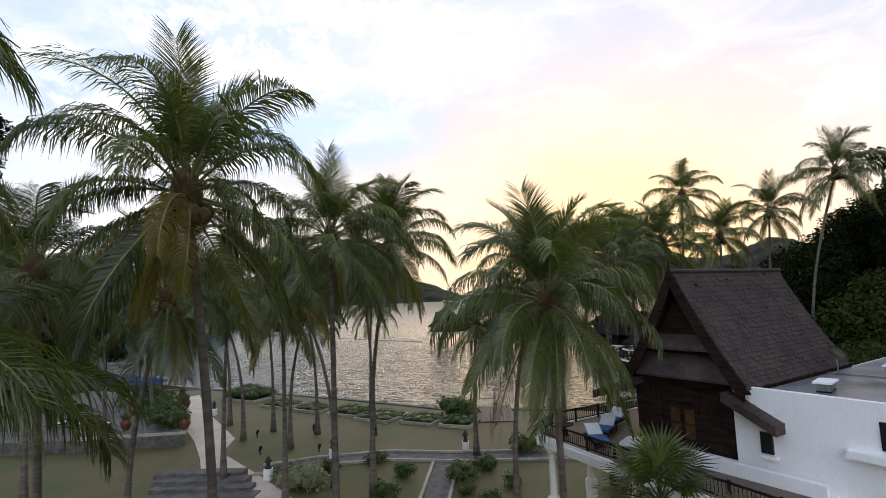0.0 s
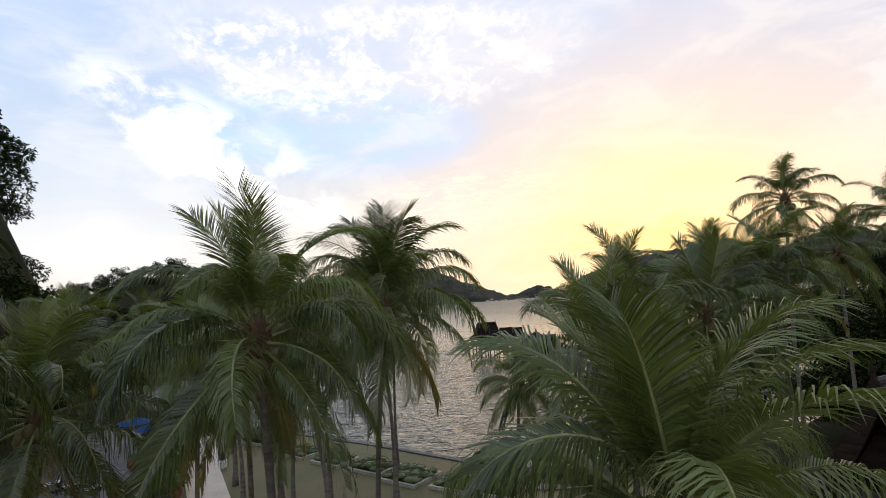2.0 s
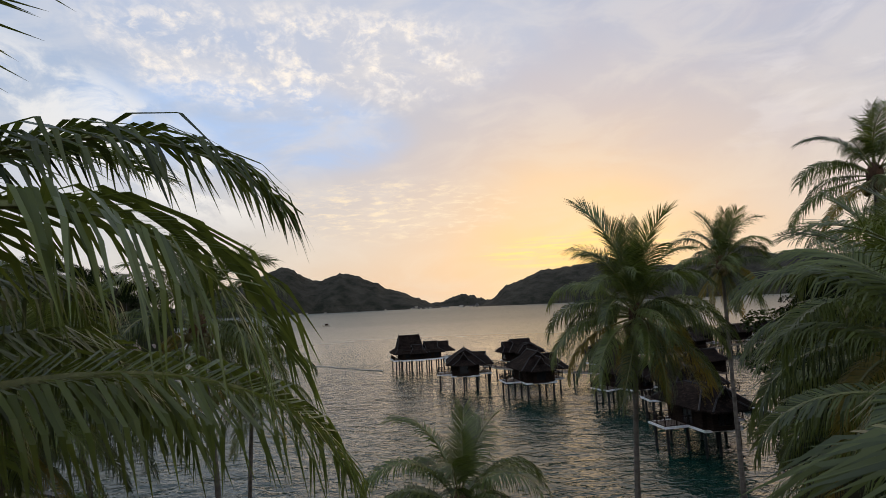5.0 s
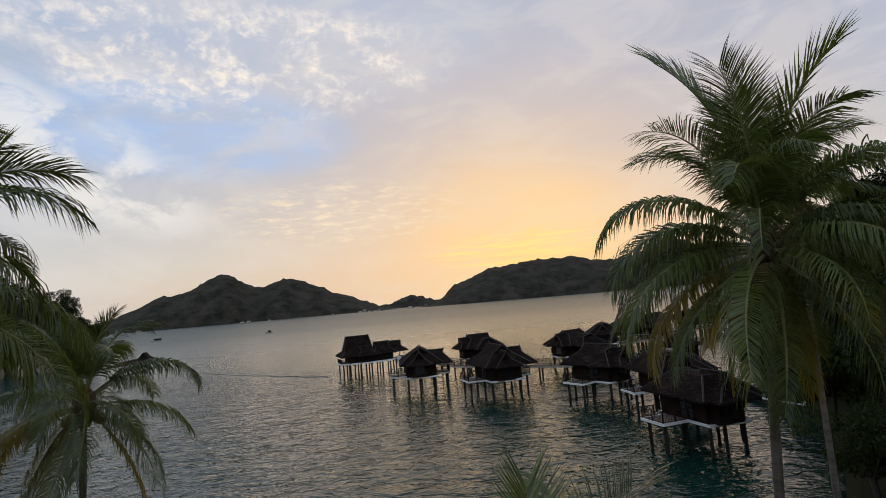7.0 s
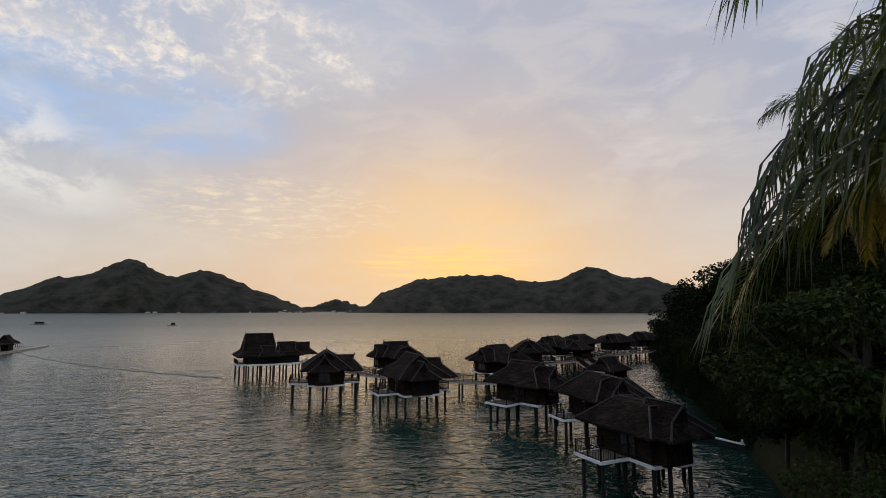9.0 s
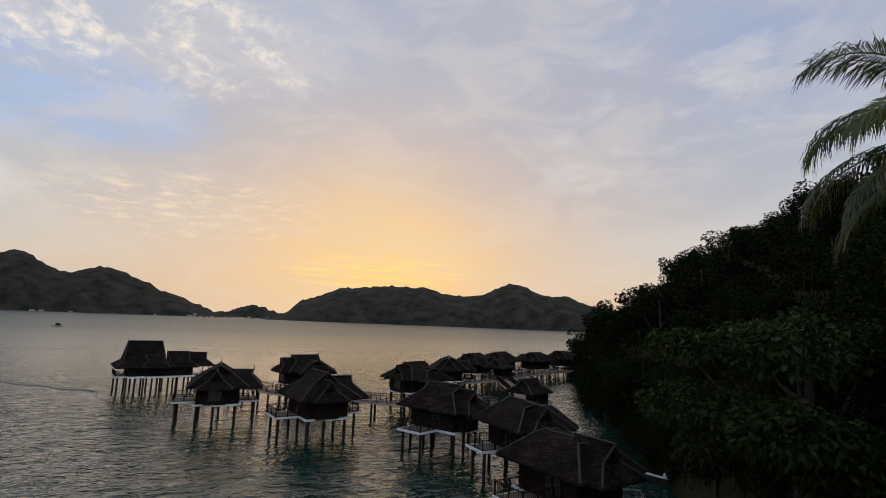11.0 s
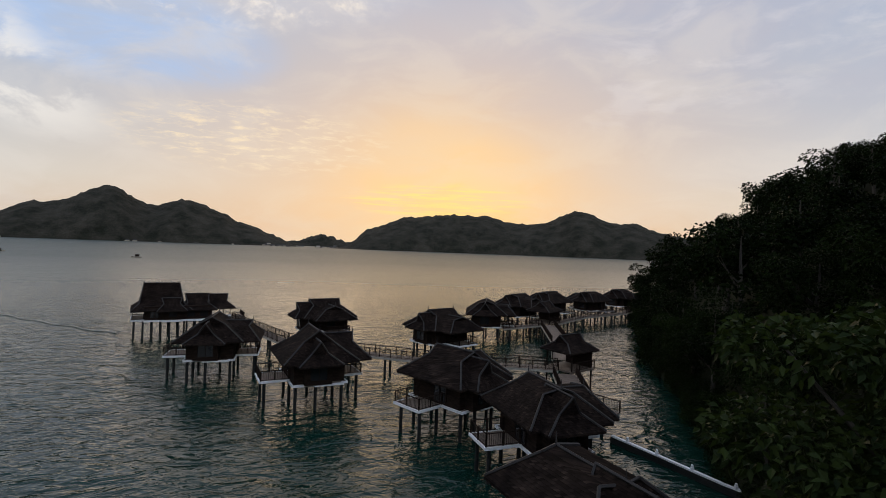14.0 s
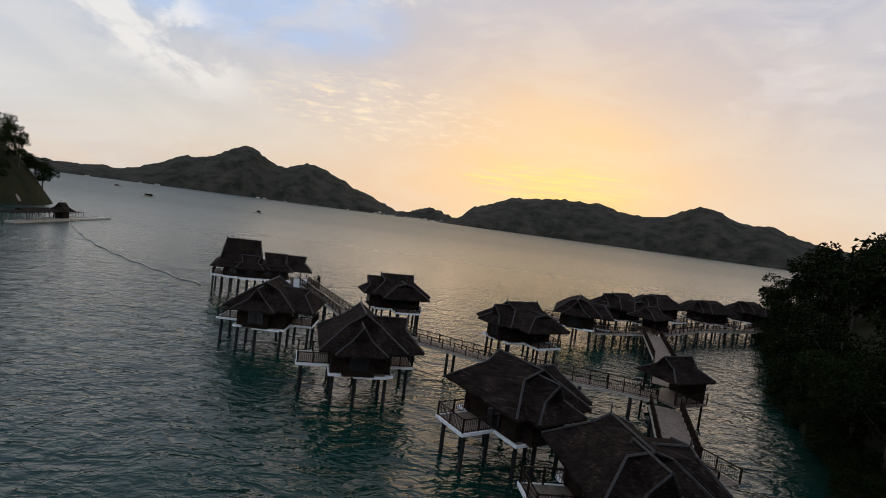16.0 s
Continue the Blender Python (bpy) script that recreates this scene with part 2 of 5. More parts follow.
def shingle_look(k, pos):
    """Courses that follow the height, broken into single shingles, with weathered patches."""
    sep = k.put("ShaderNodeSeparateXYZ")
    k.plug(pos, sep.inputs[0])
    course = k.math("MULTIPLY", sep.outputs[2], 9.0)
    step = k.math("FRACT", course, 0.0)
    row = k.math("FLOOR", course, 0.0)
    along = k.math("ADD", k.math("ADD", sep.outputs[0], sep.outputs[1]), k.math("MULTIPLY", row, 0.37))
    cell = k.math("FLOOR", k.math("MULTIPLY", along, 5.5), 0.0)
    w = k.put("ShaderNodeTexWhiteNoise")
    w.noise_dimensions = "2D"
    comb = k.put("ShaderNodeCombineXYZ")
    k.plug(row, comb.inputs[0])
    k.plug(cell, comb.inputs[1])
    k.plug(comb.outputs[0], w.inputs["Vector"])
    patch = k.ramp(k.noise(pos, 0.7, 5, 0.6), [(0.35, 0.0), (0.68, 1.0)])
    col = k.mix(patch, (0.008, 0.0055, 0.0045), (0.024, 0.016, 0.012))
    col = k.mix(1.0, col, k.ramp(w.outputs["Value"], [(0.0, 0.6), (0.93, 1.4), (0.95, 1.9), (1.0, 2.2)]), "MULTIPLY")
    # shade below the overlapping course is put into the colour, exposed edge lighter
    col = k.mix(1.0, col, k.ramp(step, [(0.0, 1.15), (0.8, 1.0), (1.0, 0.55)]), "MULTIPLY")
    h = k.math("ADD", k.math("SUBTRACT", 1.0, step), k.math("MULTIPLY", w.outputs["Value"], 0.5))
    return col, k.bump(h, 0.8, 0.05)


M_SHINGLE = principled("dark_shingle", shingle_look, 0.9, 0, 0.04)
M_RIDGE = principled("weathered_ridge_cap", two_tone((0.038, 0.032, 0.028), (0.022, 0.018, 0.016), 2.0, 8, 0.3, 0.01), 0.7)
M_PLANK = principled("weathered_planks", two_tone((0.20, 0.145, 0.105), (0.12, 0.088, 0.066), 1.0, 14, 0.3, 0.01, (6, 1, 1)), 0.7)
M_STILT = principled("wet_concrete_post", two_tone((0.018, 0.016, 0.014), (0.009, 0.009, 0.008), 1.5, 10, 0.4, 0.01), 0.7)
M_TRUNK = principled("palm_bark", two_tone((0.18, 0.15, 0.12), (0.085, 0.07, 0.058), 1.0, 14, 0.7, 0.03, (1, 1, 5)), 0.85)
M_BARK = principled("dark_bark", two_tone((0.06, 0.048, 0.036), (0.03, 0.025, 0.02), 1.5, 9, 0.6, 0.03, (1, 1, 0.3)), 0.85)
M_FROND = leafy("palm_frond", (0.012, 0.022, 0.006), (0.155, 0.185, 0.045), 0.30, 0.6, 0.55)
M_FROND_YELLOW = leafy("yellow_palm_frond", (0.150, 0.125, 0.030), (0.240, 0.170, 0.035), 0.4)
M_FROND_OLD = leafy("dry_palm_frond", (0.10, 0.075, 0.022), (0.17, 0.12, 0.035), 0.3)
M_RIB = principled("palm_midrib", two_tone((0.13, 0.14, 0.045), (0.21, 0.20, 0.07), 2.0), 0.5)
M_COCO = principled("coconut_husk", two_tone((0.14, 0.09, 0.025), (0.075, 0.075, 0.02), 3.0), 0.55)
M_FIBRE = principled("palm_fibre", two_tone((0.12, 0.06, 0.03), (0.05, 0.028, 0.015), 5.0, 8, 0.8, 0.03, (1, 1, 0.3)), 0.9)
# slope woods: their deep shade is held in this near-black leaf colour
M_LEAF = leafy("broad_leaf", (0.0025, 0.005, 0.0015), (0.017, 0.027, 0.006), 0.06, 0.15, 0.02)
# brighter copy of the same leaf, the light on it put into the colour
M_LEAF_LIT = leafy("lit_broad_leaf", (0.010, 0.018, 0.005), (0.060, 0.082, 0.020), 0.15, 0.5, 0.06)
M_BUSH = leafy("garden_leaf", (0.035, 0.065, 0.015), (0.095, 0.13, 0.032), 0.25, 0.8)
M_HILL = principled("far_forest", two_tone((0.016, 0.017, 0.011), (0.054, 0.048, 0.036), 0.02, 9, 1.0, 6.0), 0.95, 0, 0.1)

# ---- building helpers ----
def mesh_of(bm, name, mats, smooth=False):
    me = bpy.data.meshes.new(name)
    bm.to_mesh(me)
    bm.free()
    for m in (mats if isinstance(mats, (list, tuple)) else [mats]):
        me.materials.append(m)
    if smooth:
        me.shade_smooth()
    return me


def part(name, bm, material, parent=None, label="", smooth=False):
    ob = new(name, mesh_of(bm, name, material, smooth) if isinstance(bm, bmesh.types.BMesh) else bm)
    if parent is not None:
        ob.parent = parent
    if label:
        ob["label"] = label
    return ob


def thing(name, m, label, category, group="", kind=""):
    ob = new(name)
    ob.matrix_basis = m
    return tagged(ob, label, category, group, kind)


def box(bm, x0, x1, y0, y1, z0, z1, m=None):
    vs = [bm.verts.new((x, y, z)) for z in (z0, z1) for x, y in ((x0, y0), (x1, y0), (x1, y1), (x0, y1))]
    for f in ((3, 2, 1, 0), (4, 5, 6, 7), (0, 1, 5, 4), (1, 2, 6, 5), (2, 3, 7, 6), (3, 0, 4, 7)):
        bm.faces.new([vs[i] for i in f])
    if m is not None:
        for v in vs:
            v.co = m @ v.co
    return vs


def boxed(*a, **k):
    bm = bmesh.new()
    box(bm, *a, **k)
    return bm


def tube(bm, pts, radii, sides=8, cap=True):
    """A tube along points, with a radius at each."""
    rings = []
    n = len(pts)
    for i, p in enumerate(pts):
        p = Vector(p)
        d = (Vector(pts[min(i + 1, n - 1)]) - Vector(pts[max(i - 1, 0)])).normalized()
        side = d.cross(Vector((0.3, 0.9, 0.31))).normalized()
        other = d.cross(side)
        r = radii[i] if isinstance(radii, (list, tuple)) else radii
        rings.append([bm.verts.new(p + r * (math.cos(a) * side + math.sin(a) * other)) for a in (2 * math.pi * j / sides for j in range(sides))])
    for a, b in zip(rings, rings[1:]):
        for j in range(sides):
            bm.faces.new((a[j], a[(j + 1) % sides], b[(j + 1) % sides], b[j]))
    if cap:
        bm.faces.new(rings[0][::-1])
        bm.faces.new(rings[-1])
    return bm


def slab(outline, z0, z1):
    bm = bmesh.new()
    lo = [bm.verts.new((x, y, z0)) for x, y in outline]
    hi = [bm.verts.new((x, y, z1)) for x, y in outline]
    bm.faces.new(hi)
    bm.faces.new(lo[::-1])
    n = len(lo)
    for i in range(n):
        bm.faces.new((lo[i], lo[(i + 1) % n], hi[(i + 1) % n], hi[i]))
    bmesh.ops.recalc_face_normals(bm, faces=bm.faces)
    return bm


def fascia(bm, outline, z0, z1, t=0.12):
    n = len(outline)
    for i in range(n):
        a, b = Vector((*outline[i], 0)), Vector((*outline[(i + 1) % n], 0))
        d = (b - a).normalized()
        o = Vector((d.y, -d.x, 0)) * t
        vs = [bm.verts.new((p.x, p.y, z)) for z in (z0, z1) for p in (a, b, b + o + d * t, a + o - d * t)]
        for f in ((3, 2, 1, 0), (4, 5, 6, 7), (0, 1, 5, 4), (1, 2, 6, 5), (2, 3, 7, 6), (3, 0, 4, 7)):
            bm.faces.new([vs[j] for j in f])
    bmesh.ops.recalc_face_normals(bm, faces=bm.faces)


def rail_run(parent, a, b, z, h=1.0, posts=2, material=None, gap=0.16):
    """A balustrade from a to b: posts, two rails and thin uprights."""
    material = material or M_TIMBER
    a, b = Vector((*a, z)), Vector((*b, z))
    d = b - a
    n = max(1, round(d.length / 1.6))
    for i in range(n + 1):
        p = a + d * i / n
        part("post", tube(bmesh.new(), [p, p + Vector((0, 0, h + 0.08))], 0.06, 6), material, parent)
    for zz, r in ((h, 0.045), (0.14, 0.03)):
        part("rail", tube(bmesh.new(), [a + Vector((0, 0, zz)), b + Vector((0, 0, zz))], r, 5), material, parent)
    bm = bmesh.new()
    m = max(2, int(d.length / gap))
    for i in range(m):
        p = a + d * (i + 0.5) / m
        tube(bm, [p + Vector((0, 0, 0.14)), p + Vector((0, 0, h))], 0.016, 4, cap=False)
    tagged(part("baluster", bm, material, parent), kind="stuff")


def smoothstep(a, b, x):
    t = np.clip((x - a) / (b - a), 0, 1)
    return t * t * (3 - 2 * t)


# ---- the sea ----
def build_sea():
    bm = bmesh.new()
    r = 4300
    vs = [bm.verts.new((x, y, 0)) for x, y in ((-r, -r), (r, -r), (r, r), (-r, r))]
    bm.faces.new(vs)
    tagged(part("water", bm, M_SEA), "rippled grey-green sea reflecting the evening sky", "sea", kind="structure")


build_sea()


# ---- the near land: garden flat, wooded slope behind the house and along the shore ----
COAST = [(-210, 172), (-150, 150), (-110, 125), (-80, 101), (-56, 82), (-38, 72), (-26, 66), (-15, 60.5), (-3, 53.5), (8, 52), (22, 58), (34, 70), (43, 82),
         (50, 94), (58, 105), (66, 121), (81, 141), (101, 171), (125, 200), (146, 226), (175, 235), (260, 240)]


def coast_y(x):
    return np.interp(x, [p[0] for p in COAST], [p[1] for p in COAST])


def inland(x, y):
    """Metres from the shore, positive on land."""
    best, sign = 1e9, 1
    for (x0, y0), (x1, y1) in zip(COAST, COAST[1:]):
        dx, dy = x1 - x0, y1 - y0
        t = min(max(((x - x0) * dx + (y - y0) * dy) / (dx * dx + dy * dy), 0), 1)
        d = math.hypot(x - x0 - t * dx, y - y0 - t * dy)
        if d < best:
            best = d
            sign = 1 if dx * (y - y0) - dy * (x - x0) < 0 else -1
    return best * sign


def land_height(x, y):
    s = inland(x, y)
    if s <= 0:
        return max(-3.0, s * 0.8 - 0.6)
    slope = smoothstep(24, 42, x + 0.3 * min(y - 40, 0)) if y < 70 else 1.0
    h = 1.6 * smoothstep(-0.5, 0.6, s)
    h += slope * max(0, s - 4) * 0.74
    if x < -50:
        h += (1 - smoothstep(-84, -50, x)) * max(0, s - 6) * 1.7
    if h > 2.2:
        h += 0.8 * noise.noise((x * 0.06, y * 0.06, 1.3))
    return min(h, 58 if x > 0 else 45)


def build_land():
    xs = list(np.arange(-208, 262, 4.0))
    bm = bmesh.new()
    grid = []
    for x in xs:
        yc = float(coast_y(x))
        col = []
        for t in [1.5, 0.35, 0.0, -0.4, -1.5, -4, -8, -13, -19, -26, -34, -44, -56, -70, -86, -104, -124, -150]:
            y = yc + t
            col.append(bm.verts.new((x, y, land_height(x, y))))
        grid.append(col)
    for a, b in zip(grid, grid[1:]):
        for j in range(len(a) - 1):
            bm.faces.new((a[j], a[j + 1], b[j + 1], b[j]))
    bmesh.ops.recalc_face_normals(bm, faces=bm.faces)
    tagged(part("ground", bm, M_SOIL, smooth=True), "dark earth slope under trees above the shore", "ground", kind="structure")


build_land()


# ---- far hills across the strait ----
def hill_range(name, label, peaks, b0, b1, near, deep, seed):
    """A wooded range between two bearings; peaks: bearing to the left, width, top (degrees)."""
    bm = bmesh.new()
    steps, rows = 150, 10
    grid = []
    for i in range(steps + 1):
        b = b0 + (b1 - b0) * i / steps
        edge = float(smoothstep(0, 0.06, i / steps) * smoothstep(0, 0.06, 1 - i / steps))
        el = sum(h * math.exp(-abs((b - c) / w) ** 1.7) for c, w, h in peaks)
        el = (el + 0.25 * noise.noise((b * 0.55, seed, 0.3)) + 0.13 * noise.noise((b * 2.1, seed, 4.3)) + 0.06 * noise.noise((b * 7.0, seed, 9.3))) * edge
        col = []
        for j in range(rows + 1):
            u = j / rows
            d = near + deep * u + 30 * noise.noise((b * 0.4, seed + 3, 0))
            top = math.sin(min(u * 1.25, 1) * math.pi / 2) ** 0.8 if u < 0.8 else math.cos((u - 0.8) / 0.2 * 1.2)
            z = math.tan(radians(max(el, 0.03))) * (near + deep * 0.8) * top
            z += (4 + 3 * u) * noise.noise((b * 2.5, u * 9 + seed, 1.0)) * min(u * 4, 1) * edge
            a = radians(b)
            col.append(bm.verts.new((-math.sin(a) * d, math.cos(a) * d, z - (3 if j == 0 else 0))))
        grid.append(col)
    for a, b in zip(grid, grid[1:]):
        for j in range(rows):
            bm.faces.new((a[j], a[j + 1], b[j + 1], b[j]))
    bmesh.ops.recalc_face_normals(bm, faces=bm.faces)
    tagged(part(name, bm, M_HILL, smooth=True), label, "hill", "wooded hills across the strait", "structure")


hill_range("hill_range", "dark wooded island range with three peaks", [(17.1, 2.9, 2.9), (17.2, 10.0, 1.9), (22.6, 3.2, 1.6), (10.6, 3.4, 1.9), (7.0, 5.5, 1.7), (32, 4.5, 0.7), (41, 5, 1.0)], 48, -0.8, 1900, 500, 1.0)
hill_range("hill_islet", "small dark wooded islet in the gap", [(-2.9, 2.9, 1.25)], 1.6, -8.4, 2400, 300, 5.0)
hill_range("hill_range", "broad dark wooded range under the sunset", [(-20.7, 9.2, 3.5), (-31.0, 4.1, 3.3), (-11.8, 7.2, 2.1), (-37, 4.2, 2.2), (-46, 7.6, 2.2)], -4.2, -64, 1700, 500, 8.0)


# ---- the garden by the shore ----
GZ = 1.6


def setting(name, bm, mat, label, category, smooth=False):
    return tagged(part(name, bm, mat, smooth=smooth), label, category, kind="structure")


def strip(pts, width, z0, z1):
    """A band of the given width along points."""
    left, right = [], []
    n = len(pts)
    for i, (x, y) in enumerate(pts):
        x0, y0 = pts[max(i - 1, 0)]
        x1, y1 = pts[min(i + 1, n - 1)]
        d = Vector((x1 - x0, y1 - y0)).normalized()
        left.append((x - d.y * width / 2, y + d.x * width / 2))
        right.append((x + d.y * width / 2, y - d.x * width / 2))
    return slab(left + right[::-1], z0, z1)


def build_garden():
    lawn = [(-40, 4), (24, 4), (24, 46), (10, 50.6), (-3, 52.4), (-15, 59.3), (-26, 64.7), (-38, 70), (-52, 70), (-52, 4)]
    setting("lawn", slab(lawn, GZ - 0.3, GZ + 0.03), M_LAWN, "worn green lawn under the palms", "lawn")
    path = [(-36.5, 66), (-28.8, 54.2), (-21.1, 44.0), (-20.2, 39.9), (-14.2, 33.8), (-7, 26), (-3, 18), (-9, 18), (-14, 26), (-17.5, 32), (-21.2, 38.5), (-24.5, 43.5), (-29.4, 50), (-38.5, 63)]
    setting("path", slab(path, GZ - 0.2, GZ + 0.07), M_PATH, "pale paved garden path", "path")
    cross = [(-15.4, 35.4), (-12.0, 36.9), (-6.6, 38.0), (-1.6, 37.3), (2.6, 37.2), (10, 37)]
    setting("path", strip(cross, 1.9, GZ - 0.2, GZ + 0.06), M_STONE, "grey stone cross path", "path")
    setting("path", strip([(-2.2, 36.4), (-2.5, 30), (-3.2, 22)], 1.5, GZ - 0.2, GZ + 0.06), M_STONE, "grey stone garden path", "path")
    for off in (-1.02, 1.02):
        kerb = [(x, y + off) for x, y in cross]
        setting("kerb", strip(kerb, 0.22, GZ - 0.2, GZ + 0.2), M_KERB, "pale stone kerb along the path", "kerb")
    for off in (-0.85, 0.85):
        setting("kerb", strip([(-2.2 + off, 36.2), (-2.5 + off, 30), (-3.2 + off, 22)], 0.2, GZ - 0.2, GZ + 0.2), M_KERB, "pale stone kerb along the path", "kerb")
    wall = [(-52, 70.6), (-38, 70.6), (-26, 65.2), (-15, 59.8), (-3, 52.9), (10, 51.1), (18, 55)]
    setting("sea_wall", strip(wall, 0.6, -1.5, GZ + 0.12), M_STONE, "low stone sea wall at the lawn's edge", "wall")


build_garden()


def leaves(rng, spots, size, bend=0.3):
    """Verts and faces of leaf blades at points with outward directions."""
    verts, faces = [], []
    for p, o in spots:
        s = size * rng.uniform(0.7, 1.3)
        t = Vector((rng.uniform(-1, 1), rng.uniform(-1, 1), rng.uniform(-0.6, 0.4)))
        d = (o * 0.6 + t).normalized()
        w = d.cross(Vector((rng.uniform(-1, 1), rng.uniform(-1, 1), rng.uniform(-1, 1)))).normalized() * s * 0.28
        b = len(verts)
        verts += [p, p + d * s * 0.5 + w, p + d * s + Vector((0, 0, -bend * s)), p + d * s * 0.5 - w]
        faces.append((b, b + 1, b + 2, b + 3))
    return verts, faces


def leaf_mass(name, blobs, count, size, material, seed, core=0.72, fine=2):
    """Foliage: leaf blades on and in uneven blobs (centre, radii), with dark cores of the same leaf inside."""
    rng = random.Random(seed)
    spots = []
    total = sum(r[0] * r[1] for _, r in blobs)
    for c, r in blobs:
        for i in range(int(count * r[0] * r[1] / total)):
            a, z = rng.uniform(0, 6.283), rng.uniform(-0.75, 1)
            q = math.sqrt(max(0, 1 - z * z))
            o = Vector((q * math.cos(a), q * math.sin(a), z))
            k = rng.uniform(0.72, 1.12) + 0.16 * noise.noise(Vector(c) * 0.3 + o * 2.1)
            spots.append((Vector(c) + Vector((o.x * r[0], o.y * r[1], o.z * r[2])) * k, o))
    verts, faces = leaves(rng, spots, size)
    bm = bmesh.new()
    for c, r in blobs:
        m = Matrix.Translation(c) @ Matrix.Diagonal((r[0] * core, r[1] * core, r[2] * core, 1))
        got = bmesh.ops.create_icosphere(bm, subdivisions=fine, radius=1.0, matrix=m)
        for v in got["verts"]:
            v.co += (v.co - Vector(c)) * 0.45 * noise.noise(v.co * 0.9 + Vector((seed, 0, 0)))
    bm.verts.ensure_lookup_table()
    n0 = len(bm.verts)
    cv = [v.co.copy() for v in bm.verts]
    cf = [[v.index for v in f.verts] for f in bm.faces]
    bm.free()
    me = bpy.data.meshes.new(name)
    me.from_pydata([tuple(v) for v in cv] + [tuple(v) for v in verts], [], cf + [[i + n0 for i in f] for f in faces])
    me.materials.append(material)
    return me


def bush_mesh(name, seed, w=1.0, h=0.9, count=500, size=0.16, material=None, n=6):
    rng = random.Random(seed)
    blobs = [((rng.uniform(-0.5, 0.5) * w, rng.uniform(-0.5, 0.5) * w, h * rng.uniform(0.35, 0.65)), (w * rng.uniform(0.3, 0.45), w * rng.uniform(0.3, 0.45), h * rng.uniform(0.3, 0.42))) for _ in range(n)]
    return leaf_mass(name, blobs, count, size, material or M_BUSH, seed)


BUSHES = [bush_mesh("leaves", 40 + i) for i in range(4)]
HEDGES = [bush_mesh("leaves", 60 + i, 1.6, 0.55, 800, 0.12, None, 12) for i in range(3)]
M_PALE = leafy("pale_variegated_leaf", (0.12, 0.14, 0.07), (0.30, 0.30, 0.20), 0.2)
PALE_BUSH = bush_mesh("leaves", 77, 1.3, 1.1, 900, 0.16, M_PALE, 8)


def bush(x, y, s=1.0, mesh=None, label="small rounded green garden shrub", z=GZ, sz=None):
    b = thing("shrub", pose(x, y, z, 0, 0, (x * 77) % 360), label, "shrub", "garden shrubs")
    f = part("foliage", mesh or BUSHES[int(abs(x * 7 + y * 3)) % 4], None, b)
    f.scale = (s, s, sz or s)
    part("stem", tube(bmesh.new(), [(0, 0, -0.1), (0, 0, 0.35 * s)], 0.05, 6), M_BARK, b)
    return b


def planting_bed(x, y, w, d, turn, tall=0.6, s=1):
    b = thing("planting_bed", pose(x, y, GZ, 0, 0, turn), "square bed of low green shrubs in a pale stone border", "planting bed", "beds along the sea wall")
    bm = bmesh.new()
    fascia(bm, [(-w / 2, -d / 2), (w / 2, -d / 2), (w / 2, d / 2), (-w / 2, d / 2)], -0.1, 0.28, 0.24)
    part("border", bm, M_KERB, b)
    part("soil", boxed(-w / 2, w / 2, -d / 2, d / 2, -0.1, 0.16), M_SOIL, b)
    k = 0
    for i in range(2):
        for j in range(2):
            f = part("shrub", HEDGES[k % 3], None, b)
            f.location = ((i - 0.5) * w * 0.48, (j - 0.5) * d * 0.48, 0.1)
            f.rotation_euler = (0, 0, k * 1.3)
            f.scale = (w / 3.4, d / 3.4, tall * 1.7)
            k += 1


for x, y, w, d, turn, tall in ((-28.2, 62.6, 5.4, 3.4, -26, 1.6), (-22.0, 57.4, 3.6, 2.4, -28, 0.6), (-17.4, 54.8, 3.2, 2.4, -28, 0.6), (-12.9, 52.6, 3.4, 2.6, -28, 0.7),
                               (-9.2, 50.2, 3.6, 3.2, -28, 0.6), (-4.9, 48.4, 3.0, 2.8, -25, 0.6), (-1.4, 46.8, 2.6, 2.4, -20, 0.8)):
    planting_bed(x, y, w, d, turn, tall)
for x, y, s in ((-13.1, 34.3, 0.9), (-10.1, 35.2, 1.0), (-7.2, 36.3, 1.0), (-4.7, 33.8, 1.0), (-5.4, 30.6, 1.1), (-0.9, 32.8, 1.3), (0.3, 34.8, 1.1), (3.8, 38.5, 1.5), (-0.6, 30.6, 0.8), (0.6, 29.0, 0.9), (2.0, 31.5, 0.8), (-1.2, 49.6, 2.0), (-2.2, 50.2, 2.0)):
    bush(x, y, s)
bush(-11.4, 32.2, 1.5, PALE_BUSH, "pale variegated shrub beside the stone path")


def garden_lamp(x, y, h=0.75):
    """A dark carved lantern on a white plinth."""
    g = thing("garden_lantern", pose(x, y, GZ), "dark carved stone lantern on a white plinth", "lantern", "lanterns along the paths")
    part("plinth", boxed(-0.24, 0.24, -0.24, 0.24, -0.05, h), M_WHITE, g)
    bm = bmesh.new()
    tube(bm, [(0, 0, h), (0, 0, h + 0.08), (0, 0, h + 0.12), (0, 0, h + 0.4), (0, 0, h + 0.45), (0, 0, h + 0.6), (0, 0, h + 0.8)], [0.22, 0.22, 0.13, 0.15, 0.26, 0.16, 0.03], 8)
    part("lantern", bm, M_BARK, g)


for x, y in ((-13.9, 33.7), (-10.7, 37.9), (-28.0, 53.6), (-0.8, 38.7)):
    garden_lamp(x, y)


